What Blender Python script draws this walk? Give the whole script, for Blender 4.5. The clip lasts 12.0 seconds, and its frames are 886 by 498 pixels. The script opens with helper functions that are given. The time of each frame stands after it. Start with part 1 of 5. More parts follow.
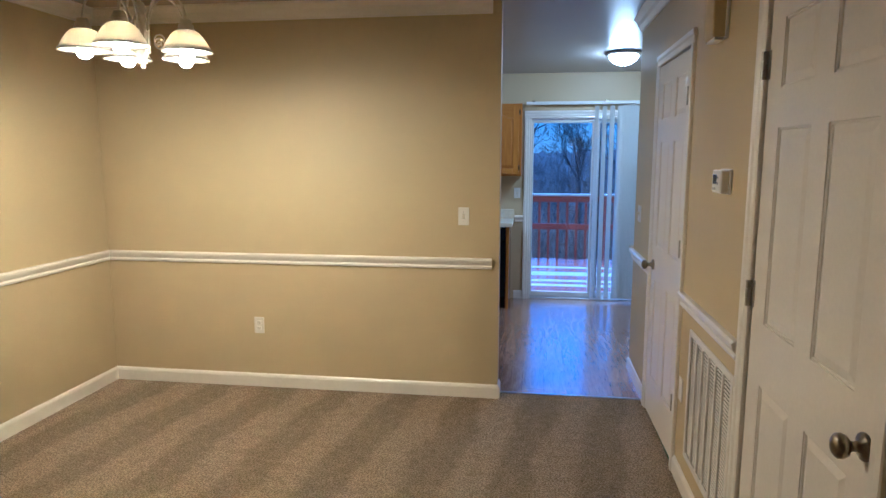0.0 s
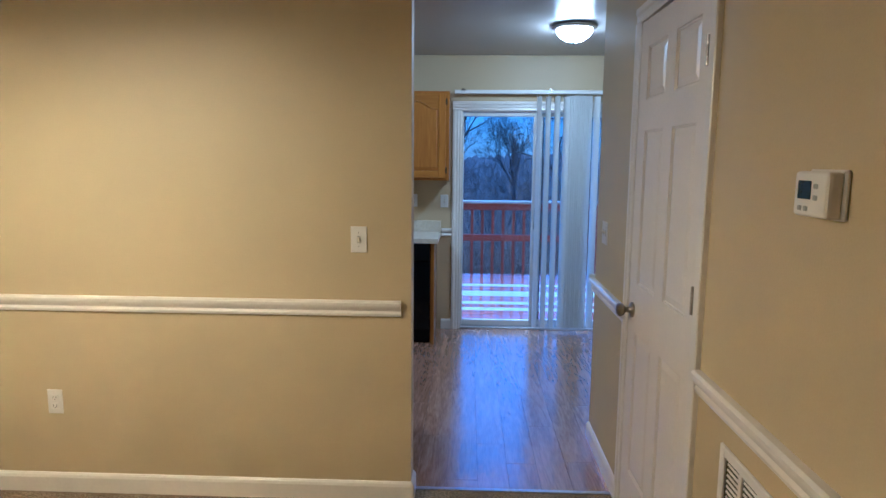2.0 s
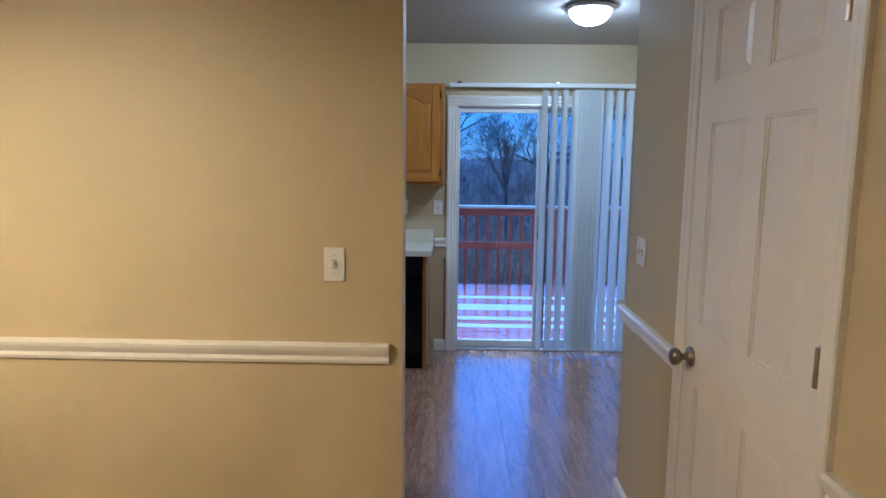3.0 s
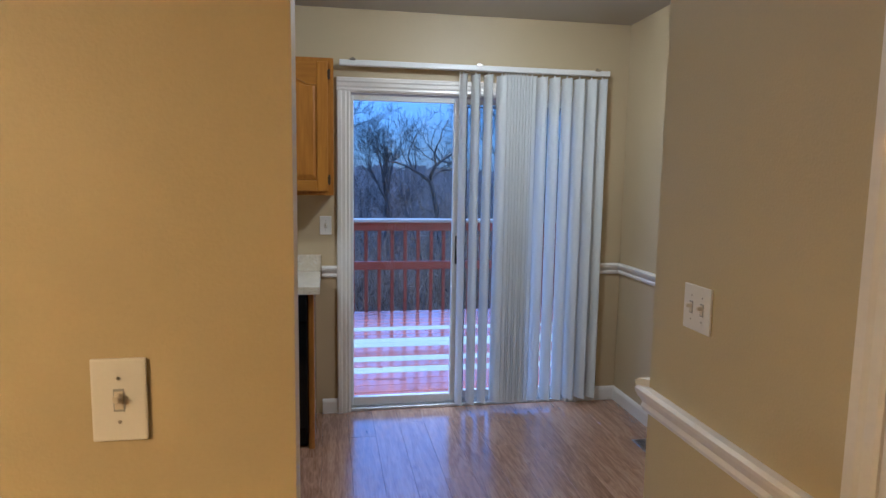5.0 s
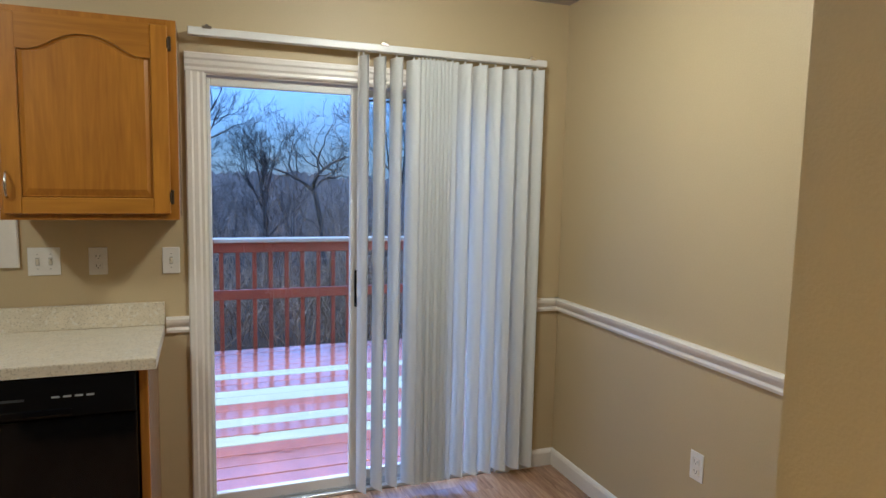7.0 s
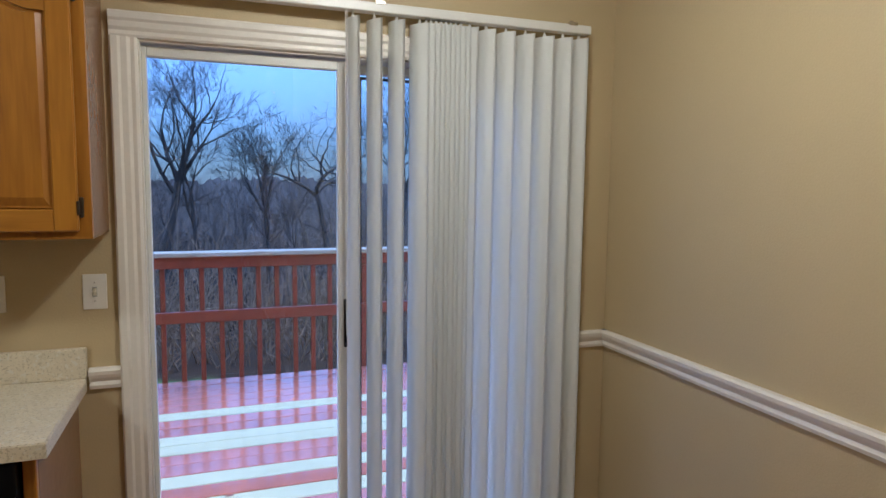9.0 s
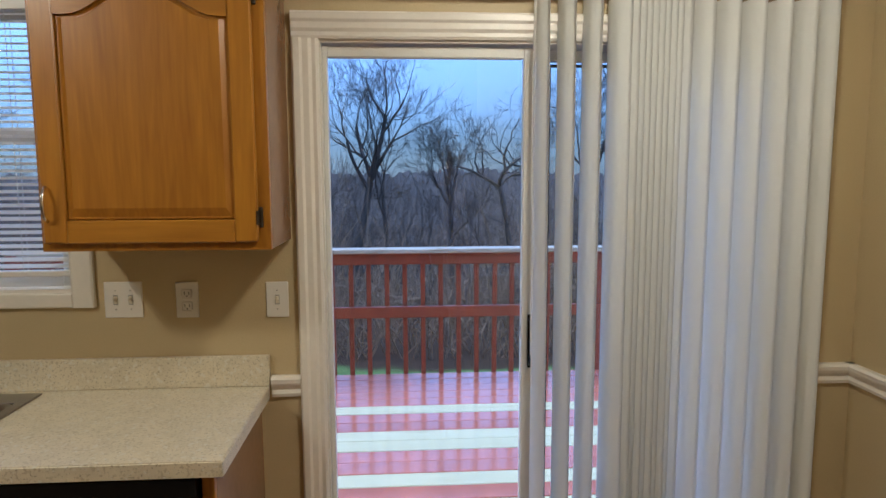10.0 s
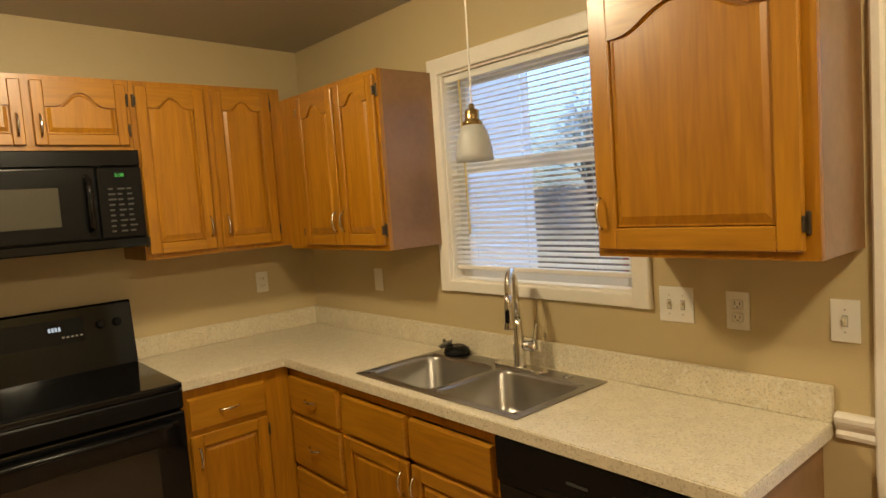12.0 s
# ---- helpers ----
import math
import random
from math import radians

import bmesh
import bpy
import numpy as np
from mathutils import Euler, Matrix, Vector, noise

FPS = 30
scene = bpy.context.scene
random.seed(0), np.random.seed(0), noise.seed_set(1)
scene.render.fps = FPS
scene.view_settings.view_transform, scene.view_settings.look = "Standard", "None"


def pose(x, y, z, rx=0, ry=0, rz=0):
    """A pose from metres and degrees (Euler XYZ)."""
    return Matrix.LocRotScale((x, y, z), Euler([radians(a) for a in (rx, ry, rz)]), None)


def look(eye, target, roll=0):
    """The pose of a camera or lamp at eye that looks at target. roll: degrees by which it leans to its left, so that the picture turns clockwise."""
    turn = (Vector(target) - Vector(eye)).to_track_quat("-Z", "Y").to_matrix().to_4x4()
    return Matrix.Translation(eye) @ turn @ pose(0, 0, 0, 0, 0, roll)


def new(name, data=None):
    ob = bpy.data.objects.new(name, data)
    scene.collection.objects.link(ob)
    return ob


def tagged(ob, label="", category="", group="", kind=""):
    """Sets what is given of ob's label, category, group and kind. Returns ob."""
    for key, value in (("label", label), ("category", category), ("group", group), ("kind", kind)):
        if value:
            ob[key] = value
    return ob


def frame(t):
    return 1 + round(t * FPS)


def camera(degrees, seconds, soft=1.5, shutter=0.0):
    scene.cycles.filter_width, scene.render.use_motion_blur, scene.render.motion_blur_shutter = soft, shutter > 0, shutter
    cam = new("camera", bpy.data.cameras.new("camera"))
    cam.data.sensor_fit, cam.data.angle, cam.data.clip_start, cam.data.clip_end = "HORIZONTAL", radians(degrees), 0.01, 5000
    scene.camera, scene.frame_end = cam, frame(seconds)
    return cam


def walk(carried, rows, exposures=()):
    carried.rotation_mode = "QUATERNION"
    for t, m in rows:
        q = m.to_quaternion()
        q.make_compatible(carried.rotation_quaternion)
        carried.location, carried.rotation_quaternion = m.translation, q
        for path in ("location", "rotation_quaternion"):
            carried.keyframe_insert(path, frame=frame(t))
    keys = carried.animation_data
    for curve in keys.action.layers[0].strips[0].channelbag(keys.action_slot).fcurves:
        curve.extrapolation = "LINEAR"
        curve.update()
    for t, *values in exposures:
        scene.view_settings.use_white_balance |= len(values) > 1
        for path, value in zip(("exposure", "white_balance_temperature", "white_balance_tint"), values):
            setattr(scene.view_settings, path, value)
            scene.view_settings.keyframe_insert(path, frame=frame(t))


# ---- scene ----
cam = camera(69.5, 12.0)
PATH = [
    (0, (0.058, 0.446, 1.586), (-0.222, 2.406, 1.298), 0.0),
    (0.5, (0.053, 0.773, 1.587), (-0.162, 2.74, 1.298), 0.2),
    (1, (0.061, 1.124, 1.567), (-0.091, 3.098, 1.284), 0.4),
    (1.5, (0.086, 1.445, 1.542), (-0.016, 3.423, 1.265), 0.4),
    (2, (0.086, 1.759, 1.549), (0.009, 3.738, 1.274), 0.5),
    (2.5, (0.053, 2.09, 1.551), (-0.009, 4.07, 1.277), 0.4),
    (2.7, (0.041, 2.211, 1.549), (-0.015, 4.192, 1.277), 0.5),
    (4.3, (-0.087, 3.201, 1.545), (0.073, 5.178, 1.286), 0.7),
    (4.5, (-0.092, 3.313, 1.524), (0.12, 5.286, 1.275), 0.7),
    (5, (-0.11, 3.61, 1.513), (0.241, 5.564, 1.276), 0.9),
    (5.5, (-0.111, 3.855, 1.52), (0.353, 5.786, 1.285), 1.1),
    (6, (-0.121, 4.119, 1.519), (0.438, 6.026, 1.301), 1.2),
    (6.5, (-0.077, 4.343, 1.526), (0.565, 6.225, 1.313), 1.3),
    (7, (0.005, 4.573, 1.545), (0.705, 6.435, 1.336), 1.2),
    (7.2, (-0.013, 4.664, 1.551), (0.731, 6.508, 1.338), 1.3),
    (9, (0.229, 5.261, 1.535), (0.907, 7.132, 1.339), 0.7),
    (9.5, (0.286, 5.391, 1.548), (0.753, 7.324, 1.334), 0.3),
    (10, (0.269, 5.517, 1.573), (0.395, 7.498, 1.345), -0.2),
    (10.5, (0.242, 5.604, 1.560), (-0.052, 7.568, 1.357), -1.3),
    (11, (0.257, 5.66, 1.577), (-0.473, 7.509, 1.38), -2.4),
    (11.5, (0.34, 5.688, 1.576), (-0.874, 7.266, 1.402), -3.5),
    (12, (0.436, 5.682, 1.579), (-1.071, 6.987, 1.421), -4.1),
]
SKY, BULB, DOME = 0.078, 86.0, 17.0
EXPOSURES = [(0.0, 2.78, 3480, 10), (2.5, 2.65, 3580, 11), (4.5, 2.62, 4150, 15), (5.5, 2.7, 4500, 16), (6.0, 2.76, 4700, 16), (6.5, 2.8, 4700, 14), (7.0, 2.87, 4850, 12), (9.0, 2.64, 4900, 15), (9.7, 2.66, 5150, 14), (10.5, 2.62, 5700, 14), (11.0, 2.7, 6200, 13), (11.5, 2.96, 6800, 12), (12.0, 3.2, 7150, 12)]
walk(cam, [(t, look(eye, target, roll)) for t, eye, target, roll in PATH], EXPOSURES)

# ---- world and sun: late overcast dusk ----
world = bpy.data.worlds.new("dusk")
scene.world = world
world.use_nodes = True
wn = world.node_tree.nodes
sky = wn.new("ShaderNodeTexSky")
sky.sky_type = 'NISHITA'
sky.sun_disc = False
sky.sun_elevation = radians(28)
sky.sun_rotation = radians(150)
sky.air_density, sky.dust_density, sky.ozone_density = 1.0, 0.3, 2.6
wn["Background"].inputs["Strength"].default_value = SKY
tint = wn.new("ShaderNodeVectorMath")   # blue dusk cloud cover, dimmer towards the horizon
tint.operation = 'MULTIPLY'
tint.inputs[1].default_value = (0.52, 0.69, 1.0)
wl = world.node_tree.links
veil = wn.new("ShaderNodeHueSaturation")   # thin cloud takes most of the colour out
veil.inputs["Saturation"].default_value = 0.66
wl.new(sky.outputs[0], veil.inputs["Color"])
wl.new(veil.outputs[0], tint.inputs[0])
wtc = wn.new("ShaderNodeTexCoord")
wsp = wn.new("ShaderNodeSeparateXYZ")
wl.new(wtc.outputs["Generated"], wsp.inputs[0])
wmr = wn.new("ShaderNodeMapRange")
wmr.inputs["From Min"].default_value, wmr.inputs["From Max"].default_value = 0.05, 0.75
wmr.inputs["To Min"].default_value, wmr.inputs["To Max"].default_value = 0.15, 1.75
wl.new(wsp.outputs["Z"], wmr.inputs["Value"])
wsc = wn.new("ShaderNodeVectorMath")
wsc.operation = 'SCALE'
wl.new(tint.outputs[0], wsc.inputs[0])
wl.new(wmr.outputs[0], wsc.inputs["Scale"])
cloud = wn.new("ShaderNodeTexNoise")
cloud.inputs["Scale"].default_value = 2.5
cloud.inputs["Detail"].default_value = 4.0
wl.new(wtc.outputs["Generated"], cloud.inputs["Vector"])
cmr = wn.new("ShaderNodeMapRange")
cmr.inputs["To Min"].default_value, cmr.inputs["To Max"].default_value = 0.82, 1.18
wl.new(cloud.outputs["Fac"], cmr.inputs["Value"])
wcl = wn.new("ShaderNodeVectorMath")
wcl.operation = 'SCALE'
wl.new(wsc.outputs[0], wcl.inputs[0])
wl.new(cmr.outputs[0], wcl.inputs["Scale"])
wl.new(wcl.outputs[0], wn["Background"].inputs["Color"])
sun = new("sun", bpy.data.lights.new("sun", 'SUN'))
sun.data.energy, sun.data.angle, sun.data.color = 0.5, radians(25), (0.85, 0.92, 1.0)
sun.matrix_world = look((-4, 14, 30), (0, 9, 0))

# ---- plan, in metres ----
XL, XR, XK = -2.89, 0.787, 1.795          # left wall, hall wall, nook wall
YD, YD2, YH, YF = 4.50, 4.615, 5.24, 7.55  # dining wall faces, hall corner, far wall
YB = -3.6                                  # wall behind the start
XJ = -0.158                                # free end of the dining wall
HC, HK = 2.545, 2.465                      # ceilings: dining, kitchen
WT = 0.12                                  # wall thickness


def ceiling_z(y):
    return HC - (HC - HK) * (y - 4.62) / (YF - 4.62)



# ---- materials ----
def mat(name, color, rough=0.6, metal=0.0, var=0.08, scale=6.0, fine=0.0, fscale=200.0, coat=0.0, spec=0.5, per_object=0.0, rvar=0.0, tight=0.30):
    """Principled surface with colour variation at two scales and a fine relief."""
    m = bpy.data.materials.new(name)
    m.use_nodes = True
    n, l = m.node_tree.nodes, m.node_tree.links
    b = n["Principled BSDF"]
    b.inputs["Roughness"].default_value = rough
    b.inputs["Metallic"].default_value = metal
    b.inputs["Coat Weight"].default_value = coat
    b.inputs["Coat Roughness"].default_value = 0.15
    b.inputs["Specular IOR Level"].default_value = spec
    tc = n.new("ShaderNodeTexCoord")
    big = n.new("ShaderNodeTexNoise")
    big.inputs["Scale"].default_value = scale
    big.inputs["Detail"].default_value = 5.0
    l.new(tc.outputs["Object"], big.inputs["Vector"])
    small = n.new("ShaderNodeTexNoise")
    small.inputs["Scale"].default_value = fscale
    small.inputs["Detail"].default_value = 3.0
    l.new(tc.outputs["Object"], small.inputs["Vector"])
    add = n.new("ShaderNodeMath")
    add.operation = 'ADD'
    half = n.new("ShaderNodeMath")
    half.operation = 'MULTIPLY'
    half.inputs[1].default_value = 0.5
    l.new(small.outputs["Fac"], half.inputs[0])
    l.new(big.outputs["Fac"], add.inputs[0])
    l.new(half.outputs[0], add.inputs[1])
    if per_object:
        info = n.new("ShaderNodeObjectInfo")
        pm = n.new("ShaderNodeMath")
        pm.operation = 'MULTIPLY_ADD'
        pm.inputs[1].default_value = per_object
        l.new(info.outputs["Random"], pm.inputs[0])
        l.new(add.outputs[0], pm.inputs[2])
        add = pm
    mr = n.new("ShaderNodeMapRange")
    mr.inputs["From Min"].default_value, mr.inputs["From Max"].default_value = 0.75 - tight, 0.75 + tight + per_object
    mr.inputs["To Min"].default_value, mr.inputs["To Max"].default_value = 1 - var, 1 + var
    l.new(add.outputs[0], mr.inputs["Value"])
    mul = n.new("ShaderNodeVectorMath")
    mul.operation = 'SCALE'
    mul.inputs[0].default_value = color
    l.new(mr.outputs[0], mul.inputs["Scale"])
    l.new(mul.outputs[0], b.inputs["Base Color"])
    if rvar:
        rr = n.new("ShaderNodeMapRange")
        rr.inputs["To Min"].default_value, rr.inputs["To Max"].default_value = max(0.02, rough - rvar), rough + rvar
        l.new(big.outputs["Fac"], rr.inputs["Value"])
        l.new(rr.outputs[0], b.inputs["Roughness"])
    if fine:
        bump = n.new("ShaderNodeBump")
        bump.inputs["Strength"].default_value = 0.5
        bump.inputs["Distance"].default_value = fine
        l.new(small.outputs["Fac"], bump.inputs["Height"])
        l.new(bump.outputs["Normal"], b.inputs["Normal"])
    return m


def wood(name, dark, light, axis='z', rough=0.35, coat=0.25, per_object=0.25, stretch=14.0, ring=5.0):
    """Wood with grain drawn out along one axis."""
    m = bpy.data.materials.new(name)
    m.use_nodes = True
    n, l = m.node_tree.nodes, m.node_tree.links
    b = n["Principled BSDF"]
    b.inputs["Roughness"].default_value = rough
    b.inputs["Coat Weight"].default_value = coat
    b.inputs["Coat Roughness"].default_value = 0.2
    tc = n.new("ShaderNodeTexCoord")
    info = n.new("ShaderNodeObjectInfo")
    off = n.new("ShaderNodeVectorMath")
    off.operation = 'MULTIPLY_ADD'
    off.inputs[1].default_value = (7.0, 5.0, 3.0)
    comb = n.new("ShaderNodeCombineXYZ")
    for i in range(3):
        l.new(info.outputs["Random"], comb.inputs[i])
    l.new(comb.outputs[0], off.inputs[0])
    l.new(tc.outputs["Object"], off.inputs[2])
    mp = n.new("ShaderNodeMapping")
    sc = {'x': (ring / stretch * 2, ring * 2, ring * 2), 'y': (ring * 2, ring / stretch * 2, ring * 2), 'z': (ring * 2, ring * 2, ring / stretch * 2)}[axis]
    mp.inputs["Scale"].default_value = sc
    l.new(off.outputs[0], mp.inputs["Vector"])
    big = n.new("ShaderNodeTexNoise")
    big.inputs["Scale"].default_value = 1.0
    big.inputs["Detail"].default_value = 4.0
    big.inputs["Distortion"].default_value = 1.2
    l.new(mp.outputs[0], big.inputs["Vector"])
    mp2 = n.new("ShaderNodeMapping")
    mp2.inputs["Scale"].default_value = tuple(c * 9 for c in sc)
    l.new(off.outputs[0], mp2.inputs["Vector"])
    grain = n.new("ShaderNodeTexNoise")
    grain.inputs["Scale"].default_value = 1.0
    grain.inputs["Detail"].default_value = 6.0
    l.new(mp2.outputs[0], grain.inputs["Vector"])
    wave = n.new("ShaderNodeMath")
    wave.operation = 'PINGPONG'
    wave.inputs[1].default_value = 0.12
    l.new(big.outputs["Fac"], wave.inputs[0])
    s1 = n.new("ShaderNodeMath")
    s1.operation = 'MULTIPLY_ADD'
    s1.inputs[1].default_value = 3.0
    l.new(wave.outputs[0], s1.inputs[0])
    l.new(grain.outputs["Fac"], s1.inputs[2])
    s2 = n.new("ShaderNodeMath")
    s2.operation = 'MULTIPLY_ADD'
    s2.inputs[1].default_value = per_object
    l.new(info.outputs["Random"], s2.inputs[0])
    l.new(s1.outputs[0], s2.inputs[2])
    mr = n.new("ShaderNodeMapRange")
    mr.inputs["From Min"].default_value, mr.inputs["From Max"].default_value = 0.30, 1.10 + per_object
    l.new(s2.outputs[0], mr.inputs["Value"])
    mix = n.new("ShaderNodeMix")
    mix.data_type = 'RGBA'
    mix.inputs["A"].default_value, mix.inputs["B"].default_value = (*dark, 1), (*light, 1)
    l.new(mr.outputs[0], mix.inputs["Factor"])
    l.new(mix.outputs["Result"], b.inputs["Base Color"])
    bump = n.new("ShaderNodeBump")
    bump.inputs["Strength"].default_value = 0.25
    bump.inputs["Distance"].default_value = 0.001
    l.new(grain.outputs["Fac"], bump.inputs["Height"])
    l.new(bump.outputs["Normal"], b.inputs["Normal"])
    return m


def speckle(name, base, spots, rough=0.35):
    """Laminate worktop: pale ground with grey and tan flecks."""
    m = mat(name, base, rough, var=0.10, scale=18.0, fscale=90.0)
    n, l = m.node_tree.nodes, m.node_tree.links
    b = n["Principled BSDF"]
    src = b.inputs["Base Color"].links[0].from_socket
    tc = n.new("ShaderNodeTexCoord")
    for k, (col, scale, cut) in enumerate(spots):
        v = n.new("ShaderNodeTexNoise")
        v.inputs["Scale"].default_value = scale
        v.inputs["Detail"].default_value = 2.0
        off = n.new("ShaderNodeMapping")
        off.inputs["Location"].default_value = (k * 3.1, k * 1.7, k)
        l.new(tc.outputs["Object"], off.inputs["Vector"])
        l.new(off.outputs[0], v.inputs["Vector"])
        mr = n.new("ShaderNodeMapRange")
        mr.inputs["From Min"].default_value, mr.inputs["From Max"].default_value = cut, cut + 0.05
        l.new(v.outputs["Fac"], mr.inputs["Value"])
        mix = n.new("ShaderNodeMix")
        mix.data_type = 'RGBA'
        l.new(mr.outputs[0], mix.inputs["Factor"])
        l.new(src, mix.inputs["A"])
        mix.inputs["B"].default_value = (*col, 1)
        src = mix.outputs["Result"]
    l.new(src, b.inputs["Base Color"])
    return m


def glow(name, color, strength, base=(0.9, 0.9, 0.9)):
    m = bpy.data.materials.new(name)
    m.use_nodes = True
    b = m.node_tree.nodes["Principled BSDF"]
    b.inputs["Base Color"].default_value = (*base, 1)
    b.inputs["Emission Color"].default_value = (*color, 1)
    b.inputs["Emission Strength"].default_value = strength
    b.inputs["Roughness"].default_value = 0.4
    return m


def clear_glass(name):
    m = bpy.data.materials.new(name)
    m.use_nodes = True
    b = m.node_tree.nodes["Principled BSDF"]
    b.inputs["Base Color"].default_value = (0.93, 0.97, 0.96, 1)
    b.inputs["Transmission Weight"].default_value = 1.0
    b.inputs["Roughness"].default_value = 0.0
    b.inputs["IOR"].default_value = 1.45
    return m


def frosted(name, color, emit=0.0, trans=0.5):
    m = bpy.data.materials.new(name)
    m.use_nodes = True
    n, l = m.node_tree.nodes, m.node_tree.links
    b = n["Principled BSDF"]
    b.inputs["Base Color"].default_value = (*color, 1)
    b.inputs["Roughness"].default_value = 0.35
    tr = n.new("ShaderNodeBsdfTranslucent")
    tr.inputs["Color"].default_value = (*color, 1)
    mx = n.new("ShaderNodeMixShader")
    mx.inputs[0].default_value = trans
    l.new(b.outputs[0], mx.inputs[1])
    l.new(tr.outputs[0], mx.inputs[2])
    l.new(mx.outputs[0], n["Material Output"].inputs["Surface"])
    if emit:
        b.inputs["Emission Color"].default_value = (*color, 1)
        b.inputs["Emission Strength"].default_value = emit
    return m


M_WALL = mat("tan_wall_paint", (0.52, 0.428, 0.224), 0.55, var=0.05, scale=1.3, fine=0.0012, fscale=160)
M_WALLK = mat("kitchen_wall_paint", (0.52, 0.415, 0.235), 0.5, var=0.05, scale=1.3, fine=0.0012, fscale=160)
M_CEIL = mat("ceiling_paint", (0.42, 0.37, 0.30), 0.66, var=0.05, scale=1.5, fine=0.001, fscale=120)
M_CEILK = mat("kitchen_ceiling_paint", (0.40, 0.37, 0.33), 0.32, var=0.06, scale=1.2, fine=0.0006, fscale=60)
M_TRIM = mat("white_trim_paint", (0.81, 0.765, 0.69), 0.30, var=0.05, scale=3.0, fine=0.0004, fscale=60, coat=0.2)
M_DOOR = mat("white_door_paint", (0.80, 0.745, 0.67), 0.33, var=0.06, scale=2.5, fine=0.0004, fscale=70, coat=0.15)
M_PLATE = mat("white_plastic", (0.78, 0.75, 0.69), 0.28, var=0.03, coat=0.2)
M_IVORY = mat("ivory_plastic", (0.62, 0.50, 0.22), 0.4, var=0.08, scale=12)
M_IVORYW = mat("ivory_toggle", (0.66, 0.60, 0.47), 0.3)
M_SLOT = mat("dark_slot", (0.03, 0.028, 0.025), 0.6)
M_BRONZE = mat("antique_bronze", (0.30, 0.26, 0.19), 0.28, metal=1.0, var=0.25, scale=20)
M_HINGE = mat("dark_bronze_hinge", (0.085, 0.065, 0.045), 0.42, metal=0.7, var=0.3, scale=60)
M_NICKEL = mat("brushed_nickel", (0.70, 0.67, 0.61), 0.22, metal=1.0, var=0.12, scale=30)
M_SATIN = mat("satin_nickel", (0.80, 0.76, 0.69), 0.42, metal=0.85, var=0.08, scale=30)
M_PEWTER = mat("pewter_hinge", (0.44, 0.41, 0.37), 0.35, metal=1.0, var=0.25, scale=40)
M_STEEL = mat("stainless_steel", (0.35, 0.335, 0.31), 0.34, metal=1.0, var=0.10, scale=12, fscale=300, rvar=0.08)
M_ALU = mat("aluminium_sill", (0.60, 0.61, 0.62), 0.35, metal=0.8, var=0.12, scale=25)
M_VINYL = mat("white_vinyl_frame", (0.76, 0.75, 0.71), 0.35, var=0.04)
M_GASKET = mat("dark_gasket", (0.06, 0.065, 0.07), 0.5)
M_OAK = wood("honey_oak", (0.29, 0.108, 0.006), (0.49, 0.215, 0.013), 'z')
M_OAKX = wood("honey_oak_rail", (0.29, 0.112, 0.007), (0.48, 0.215, 0.015), 'x')
M_SIDE = mat("cabinet_side_laminate", (0.27, 0.145, 0.068), 0.26, var=0.14, scale=3.0, fscale=40)
M_COUNTER = speckle("speckled_laminate", (0.67, 0.60, 0.45), [((0.52, 0.45, 0.32), 130.0, 0.58), ((0.36, 0.31, 0.22), 190.0, 0.64), ((0.70, 0.66, 0.56), 80.0, 0.60)])
M_BLACK = mat("black_enamel", (0.005, 0.005, 0.0055), 0.08, var=0.2, scale=6, coat=0.0, spec=0.35)
M_BLACKM = mat("black_plastic", (0.006, 0.006, 0.0065), 0.24, var=0.15, scale=10, spec=0.18)
M_FRIDGE = mat("black_fridge_enamel", (0.010, 0.011, 0.013), 0.16, var=0.2, scale=4, fine=0.0015, fscale=55, coat=0.4)
M_OVENGLASS = mat("dark_oven_glass", (0.012, 0.011, 0.010), 0.08, var=0.1, coat=0.5)
M_MWGLASS = mat("grey_screen_glass", (0.062, 0.058, 0.045), 0.18, var=0.05)
M_GREYTXT = mat("grey_print", (0.35, 0.35, 0.33), 0.5)
M_DIM = mat("dim_print", (0.05, 0.05, 0.048), 0.5)
M_BRASS = mat("aged_brass", (0.50, 0.36, 0.17), 0.25, metal=1.0, var=0.15, scale=25)
M_GLASS = clear_glass("clear_glass")
M_VANE = frosted("pvc_vane", (0.88, 0.88, 0.85), trans=0.36)
M_SLAT = frosted("white_blind_slat", (0.94, 0.94, 0.93), trans=0.75)
M_SHADE = frosted("ribbed_white_glass", (0.64, 0.60, 0.50), trans=0.14)
M_PSHADE = frosted("alabaster_glass", (0.80, 0.80, 0.78), trans=0.65)
M_BULB = glow("lit_bulb", (1.0, 0.565, 0.170), BULB)
M_DOME = glow("lit_dome_glass", (1.0, 0.86, 0.58), DOME)
M_LED_G = glow("green_digits", (0.1, 1.0, 0.15), 0.05, (0, 0, 0))
M_LED_W = glow("white_digits", (0.7, 0.85, 1.0), 0.07, (0, 0, 0))
M_LCD = mat("dark_lcd", (0.018, 0.035, 0.065), 0.15)
M_CARPET = mat("taupe_carpet", (0.25, 0.195, 0.125), 0.95, var=0.34, scale=105.0, fine=0.018, fscale=260, tight=0.07, spec=0.1)
M_RED = mat("red_deck_stain", (0.50, 0.15, 0.085), 0.09, var=0.3, scale=5.0, fine=0.0006, fscale=70, coat=0.8, per_object=0.2, rvar=0.04)
M_REDV = mat("red_rail_paint", (0.27, 0.052, 0.016), 0.45, var=0.3, scale=7.0, per_object=0.2)
M_PALE = wood("bare_pine_board", (0.50, 0.43, 0.22), (0.68, 0.61, 0.37), 'x', rough=0.55, coat=0.0)
